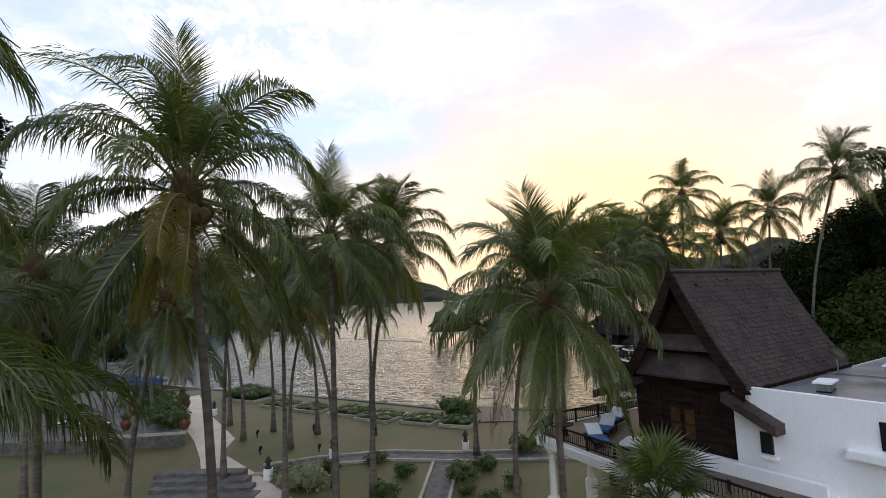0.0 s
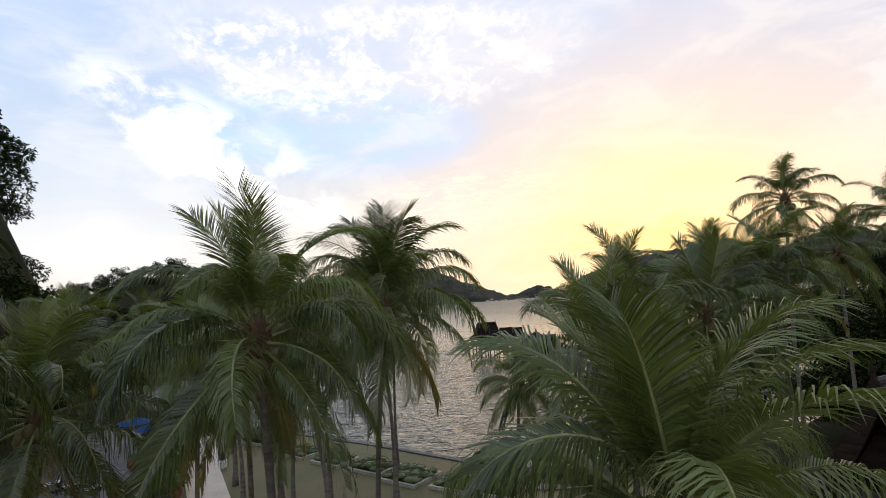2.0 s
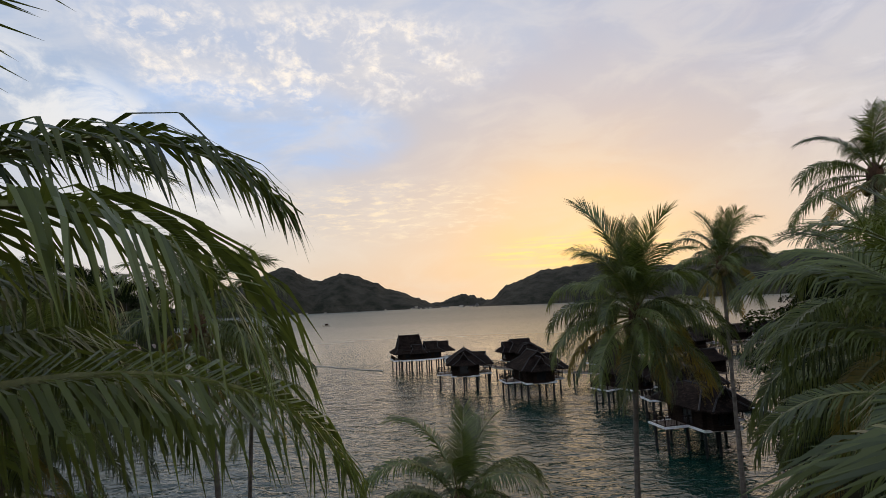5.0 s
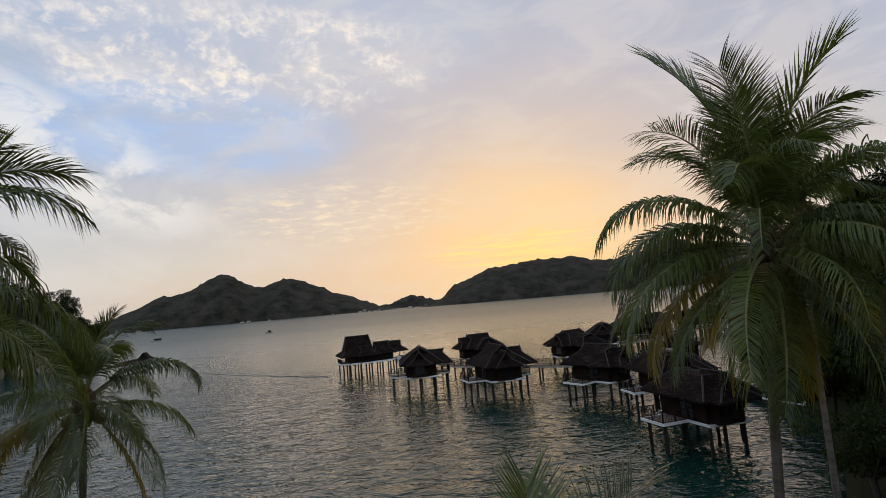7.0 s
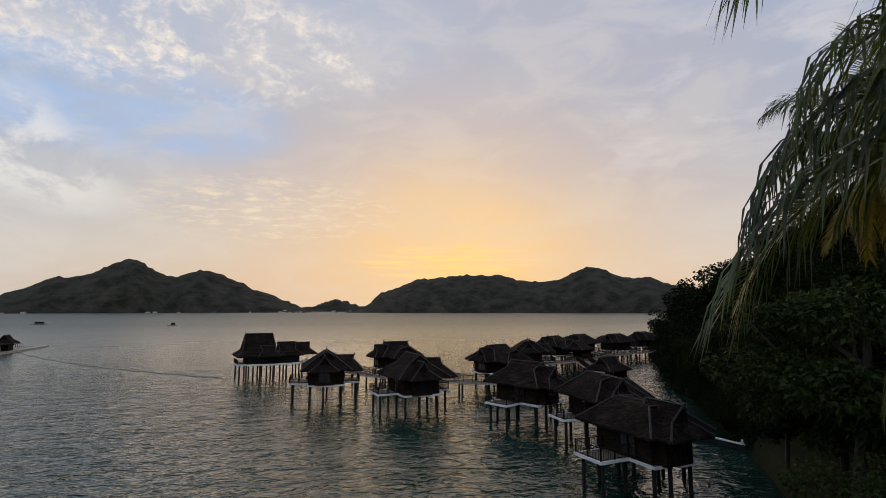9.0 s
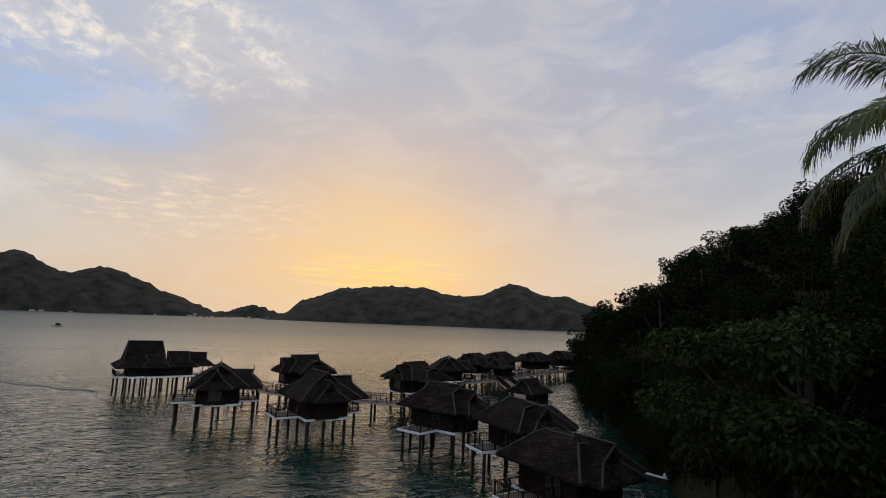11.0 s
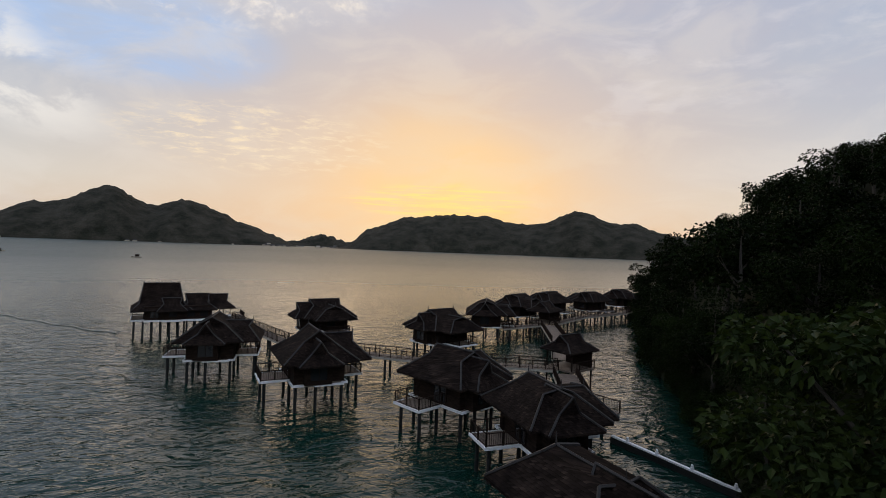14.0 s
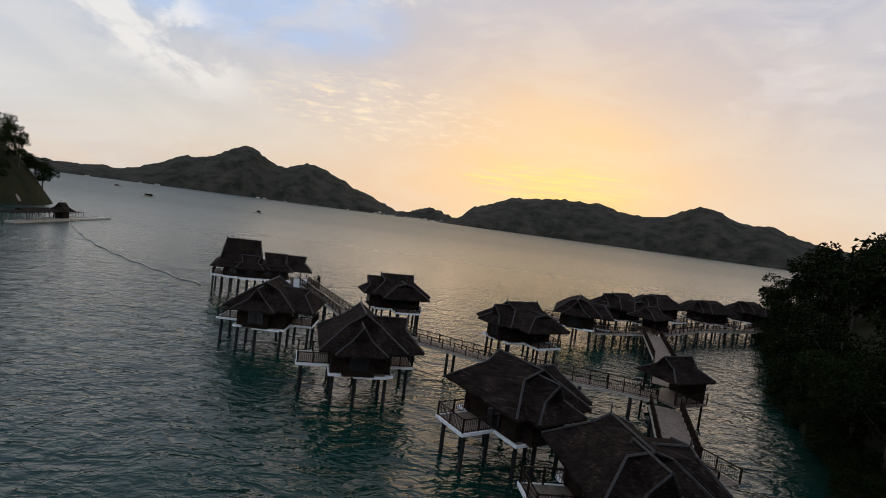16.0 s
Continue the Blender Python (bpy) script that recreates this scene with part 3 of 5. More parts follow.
def spot_light_post(x, y):
    g = thing("garden_spotlight", pose(x, y, GZ), "small black garden spotlight on a short post", "garden light", "spotlights at the trunks")
    part("post", tube(bmesh.new(), [(0, 0, -0.1), (0, 0, 0.3)], 0.05, 6), M_TIMBER, g)
    part("head", tube(bmesh.new(), [(-0.02, -0.1, 0.3), (0, 0, 0.45), (0.03, 0.12, 0.62)], [0.06, 0.11, 0.12], 8), M_TIMBER, g)


for x, y in ((-19.2, 44.2), (-15.6, 41.2), (-14.6, 45.6), (-8.7, 43.6), (-12.2, 39.4), (-16.8, 39.2)):
    spot_light_post(x, y)


def urn(x, y, z):
    g = thing("plant_pot", pose(x, y, z), "large brown glazed pot with a small plant on a wall", "pot", "")
    bm = bmesh.new()
    tube(bm, [(0, 0, 0), (0, 0, 0.1), (0, 0, 0.5), (0, 0, 0.8), (0, 0, 0.95), (0, 0, 1.0)], [0.22, 0.28, 0.46, 0.44, 0.28, 0.34], 14)
    part("pot", bm, M_POT, g, smooth=True)
    f = part("plant", BUSHES[1], None, g)
    f.location, f.scale = (0, 0, 0.9), (0.6, 0.6, 0.7)


M_POT = principled("glazed_terracotta", two_tone((0.16, 0.055, 0.025), (0.085, 0.03, 0.018), 3.0), 0.35)
M_BLUE = principled("blue_canvas", two_tone((0.02, 0.07, 0.20), (0.03, 0.10, 0.26), 1.5, 12, 0.3), 0.8)
M_CUSHION = principled("pale_cushion", two_tone((0.62, 0.62, 0.60), (0.48, 0.49, 0.50), 1.5, 12, 0.3), 0.8)


def build_terrace():
    """The raised stone terrace with sun loungers beside the path."""
    t = [(-24.6, 42.2), (-29.8, 50.2), (-38.5, 62.5), (-52, 66), (-52, 40), (-33, 41)]
    setting("terrace", slab(t, GZ - 0.3, GZ + 1.0), M_STONE, "raised terrace with a rubble stone wall", "terrace")
    setting("terrace_paving", slab([(x * 0.995 - 0.1, y * 0.998 + 0.1) for x, y in t], GZ + 1.0, GZ + 1.06), M_STONE, "worn grey terrace paving", "paving")
    setting("coping", strip([(-33, 41.1), (-24.7, 42.3), (-29.9, 50.3), (-38.5, 62.6)], 0.5, GZ + 1.0, GZ + 1.2), M_KERB, "pale coping on the terrace wall", "coping")
    urn(-25.0, 42.9, GZ + 1.2)
    for i in range(5):
        setting("step", boxed(-21.6 + 0.45 * i, -15.6 + 0.7 * i, 33.4 - 0.95 * i, 34.4 - 0.95 * i, GZ - 0.2, GZ + 0.62 - 0.15 * i + 0.0), M_STONE, "broad worn stone garden step", "step")


build_terrace()


# plants and pots along the terrace
rng_t = random.Random(17)
for i in range(26):
    u = rng_t.random()
    x, y = (-26.5 - 13.0 * u + rng_t.uniform(-2.2, 0.6), 45.0 + 18.0 * u + rng_t.uniform(-2.5, 0.5))
    bush(x, y, rng_t.uniform(0.9, 1.9), None, "dense dark green shrub on the stone terrace", GZ + 1.05)
for x, y in ((-27.5, 46.8), (-31.0, 44.0), (-30.5, 52.5), (-34.5, 50.0), (-33.5, 57.0)):
    urn(x, y, GZ + 1.06)


def lounger(x, y, turn, z=GZ + 1.06):
    g = thing("sun_lounger", pose(x, y, z, 0, 0, turn), "dark timber sun lounger with a pale cushion", "lounger", "loungers on the terrace")
    part("frame", boxed(-0.35, 0.35, -1.0, 1.0, 0.26, 0.34), M_TIMBER, g)
    for sx in (-0.3, 0.3):
        for sy in (-0.85, 0.5):
            part("leg", boxed(sx - 0.035, sx + 0.035, sy - 0.035, sy + 0.035, 0, 0.26), M_TIMBER, g)
    part("mattress", boxed(-0.32, 0.32, -0.98, 0.35, 0.345, 0.42), M_CUSHION, g)
    part("backrest", boxed(-0.33, 0.33, 0, 0.8, 0, 0.09, m=Matrix.Translation((0, 0.36, 0.36)) @ Matrix.Rotation(radians(48), 4, "X")), M_TIMBER, g)


for i in range(5):
    lounger(-29.5 - 2.3 * i, 47.5 + 2.6 * i, 35 + 7 * (i % 2))
for i in range(3):
    lounger(-34 - 2.4 * i, 44.6 + 0.6 * i, 160)


def parasol(x, y, z, h=2.6, r=1.7):
    g = thing("parasol", pose(x, y, z), "open blue canvas parasol on a pale pole", "parasol", "parasols on the terrace")
    part("pole", tube(bmesh.new(), [(0, 0, 0), (0, 0, h + 0.15)], 0.035, 8), M_KERB, g)
    bm = bmesh.new()
    rim = [bm.verts.new((r * math.cos(a), r * math.sin(a), h - 0.55 - 0.06 * (i % 2))) for i, a in enumerate(2 * math.pi * j / 16 for j in range(16))]
    top = bm.verts.new((0, 0, h + 0.05))
    for i in range(16):
        bm.faces.new((rim[i], rim[(i + 1) % 16], top))
    bmesh.ops.solidify(bm, geom=bm.faces[:], thickness=0.02)
    part("canopy", bm, M_BLUE, g)


parasol(-36.5, 55.5, GZ + 1.06, 3.0, 1.9)
parasol(-41.0, 58.0, GZ + 1.06, 3.0, 1.9)


def jetty_steps():
    g = thing("timber_landing", pose(1.6, 50.6, 0), "pale weathered timber landing at the sea wall", "landing")
    for i in range(12):
        part("plank", boxed(-2.2 + 0.36 * i, -2.2 + 0.36 * i + 0.33, -3.6, 3.0, GZ + 0.06, GZ + 0.14), M_PLANK, g)
    part("beam", boxed(-2.2, 2.1, -3.5, -3.3, -1.0, GZ + 0.06), M_TIMBER, g)
    part("beam", boxed(-2.2, 2.1, 2.7, 2.9, -1.5, GZ + 0.06), M_TIMBER, g)


jetty_steps()


# ---- the house with the steep gable ----
M_ROOFTILE = principled("dark_roof_shingle", two_tone((0.030, 0.020, 0.017), (0.066, 0.045, 0.038), 1.3, 6, 0.6, 0.02), 0.7)
M_FLATROOF = principled("wet_flat_roof", two_tone((0.045, 0.048, 0.054), (0.24, 0.24, 0.24), 0.5, 14, 0.3, 0.01), 0.35)
M_GLASSWARM = principled("amber_lit_glass", two_tone((0.10, 0.045, 0.015), (0.05, 0.025, 0.012), 2.0), 0.15)
M_FLOOR = principled("terracotta_floor", two_tone((0.15, 0.10, 0.075), (0.10, 0.07, 0.055), 1.0), 0.6)
M_METAL = principled("grey_metal", two_tone((0.30, 0.31, 0.32), (0.20, 0.21, 0.22), 2.0), 0.4, 0.6)


def roof_slope(rows, a0, a1, prof, name, parent, t=0.06, seed=1, n=26):
    """Courses of shingles up one slope; prof(u) gives (b, z) from eaves to ridge. Single shingles on rows."""
    rng = random.Random(seed)
    for i in range(rows):
        (b0, z0), (b1, z1) = prof(i / rows), prof((i + 1.18) / rows)
        bm = bmesh.new()
        for j in range(n):
            x0 = a0 + (a1 - a0) * (j + 0.5 * (i % 2) - 0.25) / n
            x1 = x0 + (a1 - a0) / n - 0.02
            x0, x1 = max(x0, a0), min(x1, a1)
            k = rng.uniform(-0.02, 0.02)
            lift = t * rng.uniform(0.7, 1.2)
            vs = [bm.verts.new(p) for p in ((x0, b0 + k, z0 + lift), (x1, b0 + k, z0 + lift), (x1, b1, z1 + 0.01), (x0, b1, z1 + 0.01),
                                            (x0, b0 + k, z0 - 0.01), (x1, b0 + k, z0 - 0.01))]
            bm.faces.new((vs[0], vs[1], vs[2], vs[3]))
            bm.faces.new((vs[4], vs[5], vs[1], vs[0]))
        tagged(part(name, bm, M_ROOFTILE, parent), kind="stuff")


HOUSE = (8.0, 20.0, 35.0)    # where the gable front stands and how the house is turned


def house():
    """Axes of its own: a runs back along the ridge, b across the front, away from the sea."""
    g = thing("gabled_house", pose(HOUSE[0], HOUSE[1], 0, 0, 0, HOUSE[2]), "dark timber gabled house on a white rendered base", "house")

    def bx(name, a0, a1, b0, b1, z0, z1, mat, parent=g, label=""):
        return part(name, boxed(a0, a1, -b1, -b0, z0, z1), mat, parent, label)

    zr, ze, hw, al = 13.75, 9.55, 2.45, 8.6

    def near(u):
        return (-(hw * (1 - u)), ze + (zr - ze) * (0.78 * u + 0.22 * u * u))

    def far(u):
        return ((hw * (1 - u)), ze + (zr - ze) * (0.78 * u + 0.22 * u * u))
    roof = part("roof", bmesh.new(), M_ROOFTILE, g)
    bm = bmesh.new()
    cols = []
    for a in (-0.15, al):
        pts = [near(i / 6) for i in range(7)] + [far(i / 6) for i in range(5, -1, -1)]
        cols.append([bm.verts.new((a, b, z)) for b, z in pts])
        cols.append([bm.verts.new((a, b, z - 0.16)) for b, z in pts])
    o, oi, e, ei = cols
    for p, q in ((o, e), (ei, oi), (oi, o), (e, ei)):
        for i in range(len(p) - 1):
            bm.faces.new((p[i], p[i + 1], q[i + 1], q[i]))
    bmesh.ops.recalc_face_normals(bm, faces=bm.faces)
    roof.data = mesh_of(bm, "roof", M_TIMBER)
    roof_slope(24, -0.12, al - 0.03, near, "shingle_course", roof, t=0.05, seed=3, n=34)
    roof_slope(24, -0.12, al - 0.03, far, "shingle_course", roof, t=0.05, seed=4, n=34)
    part("ridge_cap", tube(bmesh.new(), [(-0.2, 0, zr + 0.06), (al, 0, zr + 0.06)], 0.09, 8), M_ROOFTILE, roof)
    # barge boards
    for f in (near, far):
        bm = bmesh.new()
        ring = [f(i / 8) for i in range(9)]
        s = 1 if f is near else -1
        vs = [[bm.verts.new((x, b - s * off * 0.2, z + off)) for b, z in ring] for x in (-0.26, -0.15) for off in (0.16, -0.40)]
        for p, q in ((0, 1), (1, 3), (3, 2), (2, 0)):
            for i in range(8):
                bm.faces.new((vs[p][i], vs[p][i + 1], vs[q][i + 1], vs[q][i]))
        bmesh.ops.recalc_face_normals(bm, faces=bm.faces)
        part("barge_board", bm, M_TIMBER, roof, "dark weathered barge board")
    part("finial", tube(bmesh.new(), [(-0.2, 0, zr), (-0.22, 0, zr + 0.28), (-0.24, 0, zr + 0.5)], [0.07, 0.04, 0.012], 6), M_TIMBER, roof)
    # gable wall with its two pent skirts
    bm = bmesh.new()
    vs = [bm.verts.new(p) for x in (0.35, 0.42) for p in ((x, -2.1, 9.7), (x, 2.1, 9.7), (x, 0, 13.2))]
    for f in ((0, 2, 1), (3, 4, 5), (0, 1, 4, 3), (1, 2, 5, 4), (2, 0, 3, 5)):
        bm.faces.new([vs[i] for i in f])
    part("gable_wall", bm, M_TIMBER, g)
    for z, b, rise in ((10.85, 1.45, 0.5), (9.75, 1.95, 0.85)):
        bm = bmesh.new()
        vs = [bm.verts.new(p) for dz in (0.0, -0.09) for p in ((-0.12, -b, z + dz), (-0.12, b, z + dz), (0.36, b - 0.3, z + rise + dz), (0.36, -b + 0.3, z + rise + dz))]
        for f in ((0, 3, 2, 1), (4, 5, 6, 7), (0, 1, 5, 4), (1, 2, 6, 5), (3, 0, 4, 7)):
            bm.faces.new([vs[i] for i in f])
        bmesh.ops.recalc_face_normals(bm, faces=bm.faces)
        part("pent_roof", bm, M_ROOFTILE, g)
    bx("timber_wall", 0.42, 8.3, -2.3, 1.75, 6.95, 9.72, M_TIMBER)
    for b in np.arange(-2.28, 1.75, 0.24):
        bx("board", 0.395, 0.42, b - 0.105, b + 0.105, 6.97, 9.7, M_TIMBER)
    for b in (-0.62, -0.02):
        d = bx("door", 0.35, 0.395, b - 0.28, b + 0.28, 7.0, 8.6, M_TIMBER, label="carved dark timber door leaf")
        bx("door_pane", 0.335, 0.35, b - 0.19, b + 0.19, 7.35, 8.45, M_GLASSWARM, d, "amber-lit glass")
        bx("rail", 0.325, 0.335, b - 0.19, b + 0.19, 7.85, 7.92, M_TIMBER, d)
    for b in (-0.98, 0.32):
        bx("door_frame", 0.30, 0.395, b - 0.05, b + 0.05, 6.97, 8.7, M_TIMBER)
    bx("door_frame", 0.30, 0.395, -1.03, 0.37, 8.7, 8.8, M_TIMBER)
    # lean-to roofs, thick with shingles
    for s, b0, b1, z0, z1, a0, a1 in ((1, 1.7, 3.4, 9.42, 8.55, -0.45, 1.3), (-1, 2.0, 4.2, 9.55, 8.7, -0.3, 3.4)):
        bm = bmesh.new()
        vs = []
        for dz in (0.0, -0.3):
            vs += [bm.verts.new(p) for p in ((a0, -s * b0, z0 + dz), (a1, -s * b0, z0 + dz), (a1, -s * b1, z1 + dz), (a0, -s * b1, z1 + dz))]
        for f in ((0, 1, 2, 3), (7, 6, 5, 4), (0, 4, 5, 1), (1, 5, 6, 2), (2, 6, 7, 3), (3, 7, 4, 0)):
            bm.faces.new([vs[i] for i in f])
        bmesh.ops.recalc_face_normals(bm, faces=bm.faces)
        lean = part("lean_to_roof", bm, M_ROOFTILE, g)
        rng = random.Random(int(b1 * 10))
        for i in range(10):
            u0, u1 = i / 10, (i + 1.2) / 10
            y0, y1 = b1 + (b0 - b1) * u0, b1 + (b0 - b1) * min(1, u1)
            h0, h1 = z1 + (z0 - z1) * u0, z1 + (z0 - z1) * min(1, u1)
            bm = bmesh.new()
            for j in range(9):
                x0 = a0 + (a1 - a0) * j / 9 + 0.005
                x1 = x0 + (a1 - a0) / 9 - 0.01
                lift = rng.uniform(0.03, 0.05)
                q = [bm.verts.new(v) for v in ((x0, -s * y0, h0 + lift), (x1, -s * y0, h0 + lift), (x1, -s * y1, h1 + 0.012), (x0, -s * y1, h1 + 0.012), (x0, -s * y0, h0), (x1, -s * y0, h0))]
                bm.faces.new(q[:4])
                bm.faces.new((q[4], q[5], q[1], q[0]))
            tagged(part("shingle_course", bm, M_ROOFTILE, lean), kind="stuff")
    # white base, and the wing with the flat roof
    bx("base_wall", 0.1, 8.3, -2.45, 1.95, 1.2, 6.95, M_WHITE, label="white rendered base wall")
    bx("end_wall", 0.24, 0.6, 1.75, 2.3, 6.95, 9.5, M_WHITE)
    wing = bx("side_wing", 0.2, 15.0, 2.3, 14.0, 1.2, 9.4, M_WHITE, label="white rendered flat-roofed wing")
    bx("flat_roof", 0.42, 14.8, 2.45, 13.8, 9.404, 9.43, M_FLATROOF, wing, "wet grey flat roof")
    bx("parapet", 0.2, 0.42, 2.3, 14.0, 9.4, 9.62, M_WHITE, wing)
    bx("parapet", 14.8, 15.0, 2.3, 14.0, 9.4, 9.6, M_WHITE, wing)
    bx("roof_seam", 6.0, 6.1, 2.5, 13.8, 9.43, 9.5, M_FLATROOF, wing)
    bx("window_pane", 0.12, 0.2, 2.62, 3.0, 7.5, 8.2, M_GLASS_DARK0, wing, "narrow dark window")
    bx("sill", 0.02, 0.2, 2.52, 3.12, 7.36, 7.46, M_WHITE, wing)
    bx("window_pane", 0.14, 0.2, 5.9, 6.8, 8.3, 9.1, M_GLASS_DARK0, wing, "dark window")
    bx("sill", -0.1, 0.2, 5.1, 7.4, 7.95, 8.18, M_WHITE, wing, "projecting white ledge")
    part("drain_pipe", tube(bmesh.new(), [(0.14, -2.75, 6.9), (0.12, -3.5, 6.0), (0.12, -3.6, 1.3)], 0.035, 6), M_TIMBER, wing)
    # low white wall in front of the timber, with a sloping end
    bm = bmesh.new()
    vs = [bm.verts.new(p) for x in (-0.32, -0.08) for p in ((x, 3.1, 6.0), (x, -4.6, 6.0), (x, -4.6, 7.05), (x, 2.5, 7.05), (x, 2.9, 6.75))]
    bm.faces.new(vs[:5])
    bm.faces.new(vs[5:][::-1])
    for i in range(5):
        bm.faces.new((vs[i], vs[5 + i], vs[5 + (i + 1) % 5], vs[(i + 1) % 5]))
    bmesh.ops.recalc_face_normals(bm, faces=bm.faces)
    part("terrace_parapet", bm, M_WHITE, g, "white rendered terrace parapet")
    # terrace on columns
    tz = 6.62
    ter = [(-1.8, 6.2), (-0.3, 7.0), (6.0, 6.6), (6.0, 2.3), (0.1, 2.3), (0.1, -4.6), (-2.9, -4.6)]
    part("terrace", slab(ter[::-1], tz - 0.12, tz), M_FLOOR, g)
    bm = bmesh.new()
    fascia(bm, ter[::-1], tz - 0.42, tz + 0.05, 0.12)
    fas = part("terrace_edge", bm, M_WHITE, g, "white moulded terrace edge")
    bm = bmesh.new()
    fascia(bm, [(x * 1.014, y * 1.012) for x, y in ter[::-1]], tz - 0.13, tz - 0.05, 0.14)
    part("moulding", bm, M_WHITE, fas)
    for a, b in ((-1.5, -5.8), (-2.0, -1.0), (-2.4, 3.6), (1.5, -6.3), (5.4, -6.2)):
        bm = bmesh.new()
        tube(bm, [(a, -b, 1.2), (a, -b, 3.9), (a, -b, 4.0), (a, -b, 5.8), (a, -b, 5.9), (a, -b, 6.22)], [0.30, 0.30, 0.17, 0.15, 0.22, 0.24], 12)
        part("column", bm, M_WHITE, g)
    for p, q in (((-1.75, 6.15), (-2.8, -4.5)), ((-1.75, 6.15), (-0.3, 6.92)), ((-0.3, 6.92), (5.9, 6.52))):
        rail_run(g, p, q, tz, 0.62, gap=0.13)
    return g


M_GLASS_DARK0 = principled("dark_glass", two_tone((0.012, 0.012, 0.014), (0.03, 0.03, 0.03), 1.0), 0.1)
house()


def on_house(a, b, z, turn=0):
    """World pose of a place in the house's own axes."""
    return pose(HOUSE[0], HOUSE[1], 0, 0, 0, HOUSE[2]) @ pose(a, -b, z, 0, 0, turn)


def daybed(m):
    g = thing("daybed", m, "dark timber daybed with a blue and white mattress", "daybed", "daybeds on the house terrace")
    part("frame", boxed(-1.0, 1.0, -0.45, 0.45, 0.22, 0.34), M_TIMBER, g)
    for sx in (-0.9, 0.9):
        for sy in (-0.38, 0.38):
            part("leg", boxed(sx - 0.04, sx + 0.04, sy - 0.04, sy + 0.04, 0, 0.22), M_TIMBER, g)
    part("mattress", boxed(-0.96, 0.2, -0.4, 0.4, 0.345, 0.46), M_BLUE, g, "blue mattress")
    part("backrest", boxed(0, 0.85, -0.4, 0.4, 0, 0.12, m=Matrix.Translation((0.2, 0, 0.36)) @ Matrix.Rotation(radians(-30), 4, "Y")), M_CUSHION, g, "pale cushion")


for a, b, t in ((0.6, -4.4, 25), (2.2, -5.2, 15), (-0.9, -3.6, 60)):
    daybed(on_house(a, b, 6.625, t) @ Matrix.Scale(0.8, 4))


def side_table(m):
    g = thing("side_table", m, "low round dark timber table on the terrace", "table")
    part("tabletop", tube(bmesh.new(), [(0, 0, 0.48), (0, 0, 0.53)], 0.42, 16), M_TIMBER, g)
    part("leg", tube(bmesh.new(), [(0, 0, 0), (0, 0, 0.48)], [0.2, 0.05], 8), M_TIMBER, g)


side_table(on_house(-1.0, -5.4, 6.625))


def dish(m):
    g = thing("satellite_dish", m, "grey satellite dish on a short mast", "satellite dish")
    part("mast", tube(bmesh.new(), [(0, 0, 0), (0, 0, 0.8)], 0.03, 6), M_METAL, g)
    bm = bmesh.new()
    rings = []
    for r, z in ((0.02, 0), (0.25, 0.04), (0.48, 0.15)):
        rings.append([bm.verts.new((r * math.cos(a), r * math.sin(a), z)) for a in (6.2832 * j / 16 for j in range(16))])
    for p, q in zip(rings, rings[1:]):
        for j in range(16):
            bm.faces.new((p[j], p[(j + 1) % 16], q[(j + 1) % 16], q[j]))
    bmesh.ops.solidify(bm, geom=bm.faces[:], thickness=0.02)
    bmesh.ops.transform(bm, matrix=Matrix.Translation((0, 0, 0.95)) @ Matrix.Rotation(radians(60), 4, "Y") @ Matrix.Rotation(0.4, 4, "X"), verts=bm.verts)
    part("reflector", bm, M_KERB, g, smooth=True)
    part("feed_arm", tube(bmesh.new(), [(0.05, 0, 0.85), (0.55, 0.1, 1.25)], 0.015, 5), M_METAL, g)


dish(on_house(6.4, 2.75, 9.43) @ Matrix.Scale(0.75, 4))


def roof_unit(m, w=0.9, d=0.4, h=0.3):
    g = thing("roof_vent", m, "low grey metal vent box on the flat roof", "roof vent", "vents on the flat roof")
    part("case", boxed(-w / 2, w / 2, -d / 2, d / 2, 0.06, h), M_METAL, g)
    part("cap", boxed(-w / 2 - 0.08, w / 2 + 0.08, -d / 2 - 0.08, d / 2 + 0.08, h, h + 0.06), M_WHITE, g)
    for sx in (-w * 0.4, w * 0.4):
        part("foot", boxed(sx - 0.05, sx + 0.05, -d / 2, d / 2, 0, 0.06), M_TIMBER, g)


for a, b, t in ((2.2, 3.9, 10), (7.6, 4.2, 5), (12.0, 4.4, 0), (5.0, 6.5, 0), (12.5, 7.5, 0)):
    roof_unit(on_house(a, b, 9.43, t))


def fan_leaf_mesh(seed):
    rng = random.Random(seed)
    bm = bmesh.new()
    tube(bm, [(0, 0, 0), (0.5, 0, 0.12), (1.0, 0, 0.15)], [0.03, 0.02, 0.015], 4)
    for i in range(30):
        a = radians(-130 + 260 * i / 29)
        d = Vector((math.cos(a), math.sin(a), 0.12 * math.cos(a * 2)))
        s = d.cross(Vector((0, 0, 1))).normalized() * 0.035
        o = Vector((1.0, 0, 0.15))
        r = rng.uniform(0.75, 0.95)
        vs = [bm.verts.new(p) for p in (o, o + d * r * 0.55 + s, o + d * r + Vector((0, 0, -0.15 * r)), o + d * r * 0.55 - s)]
        bm.faces.new(vs)
    return mesh_of(bm, "fan_leaf", M_FROND)


FAN = [fan_leaf_mesh(i) for i in range(2)]


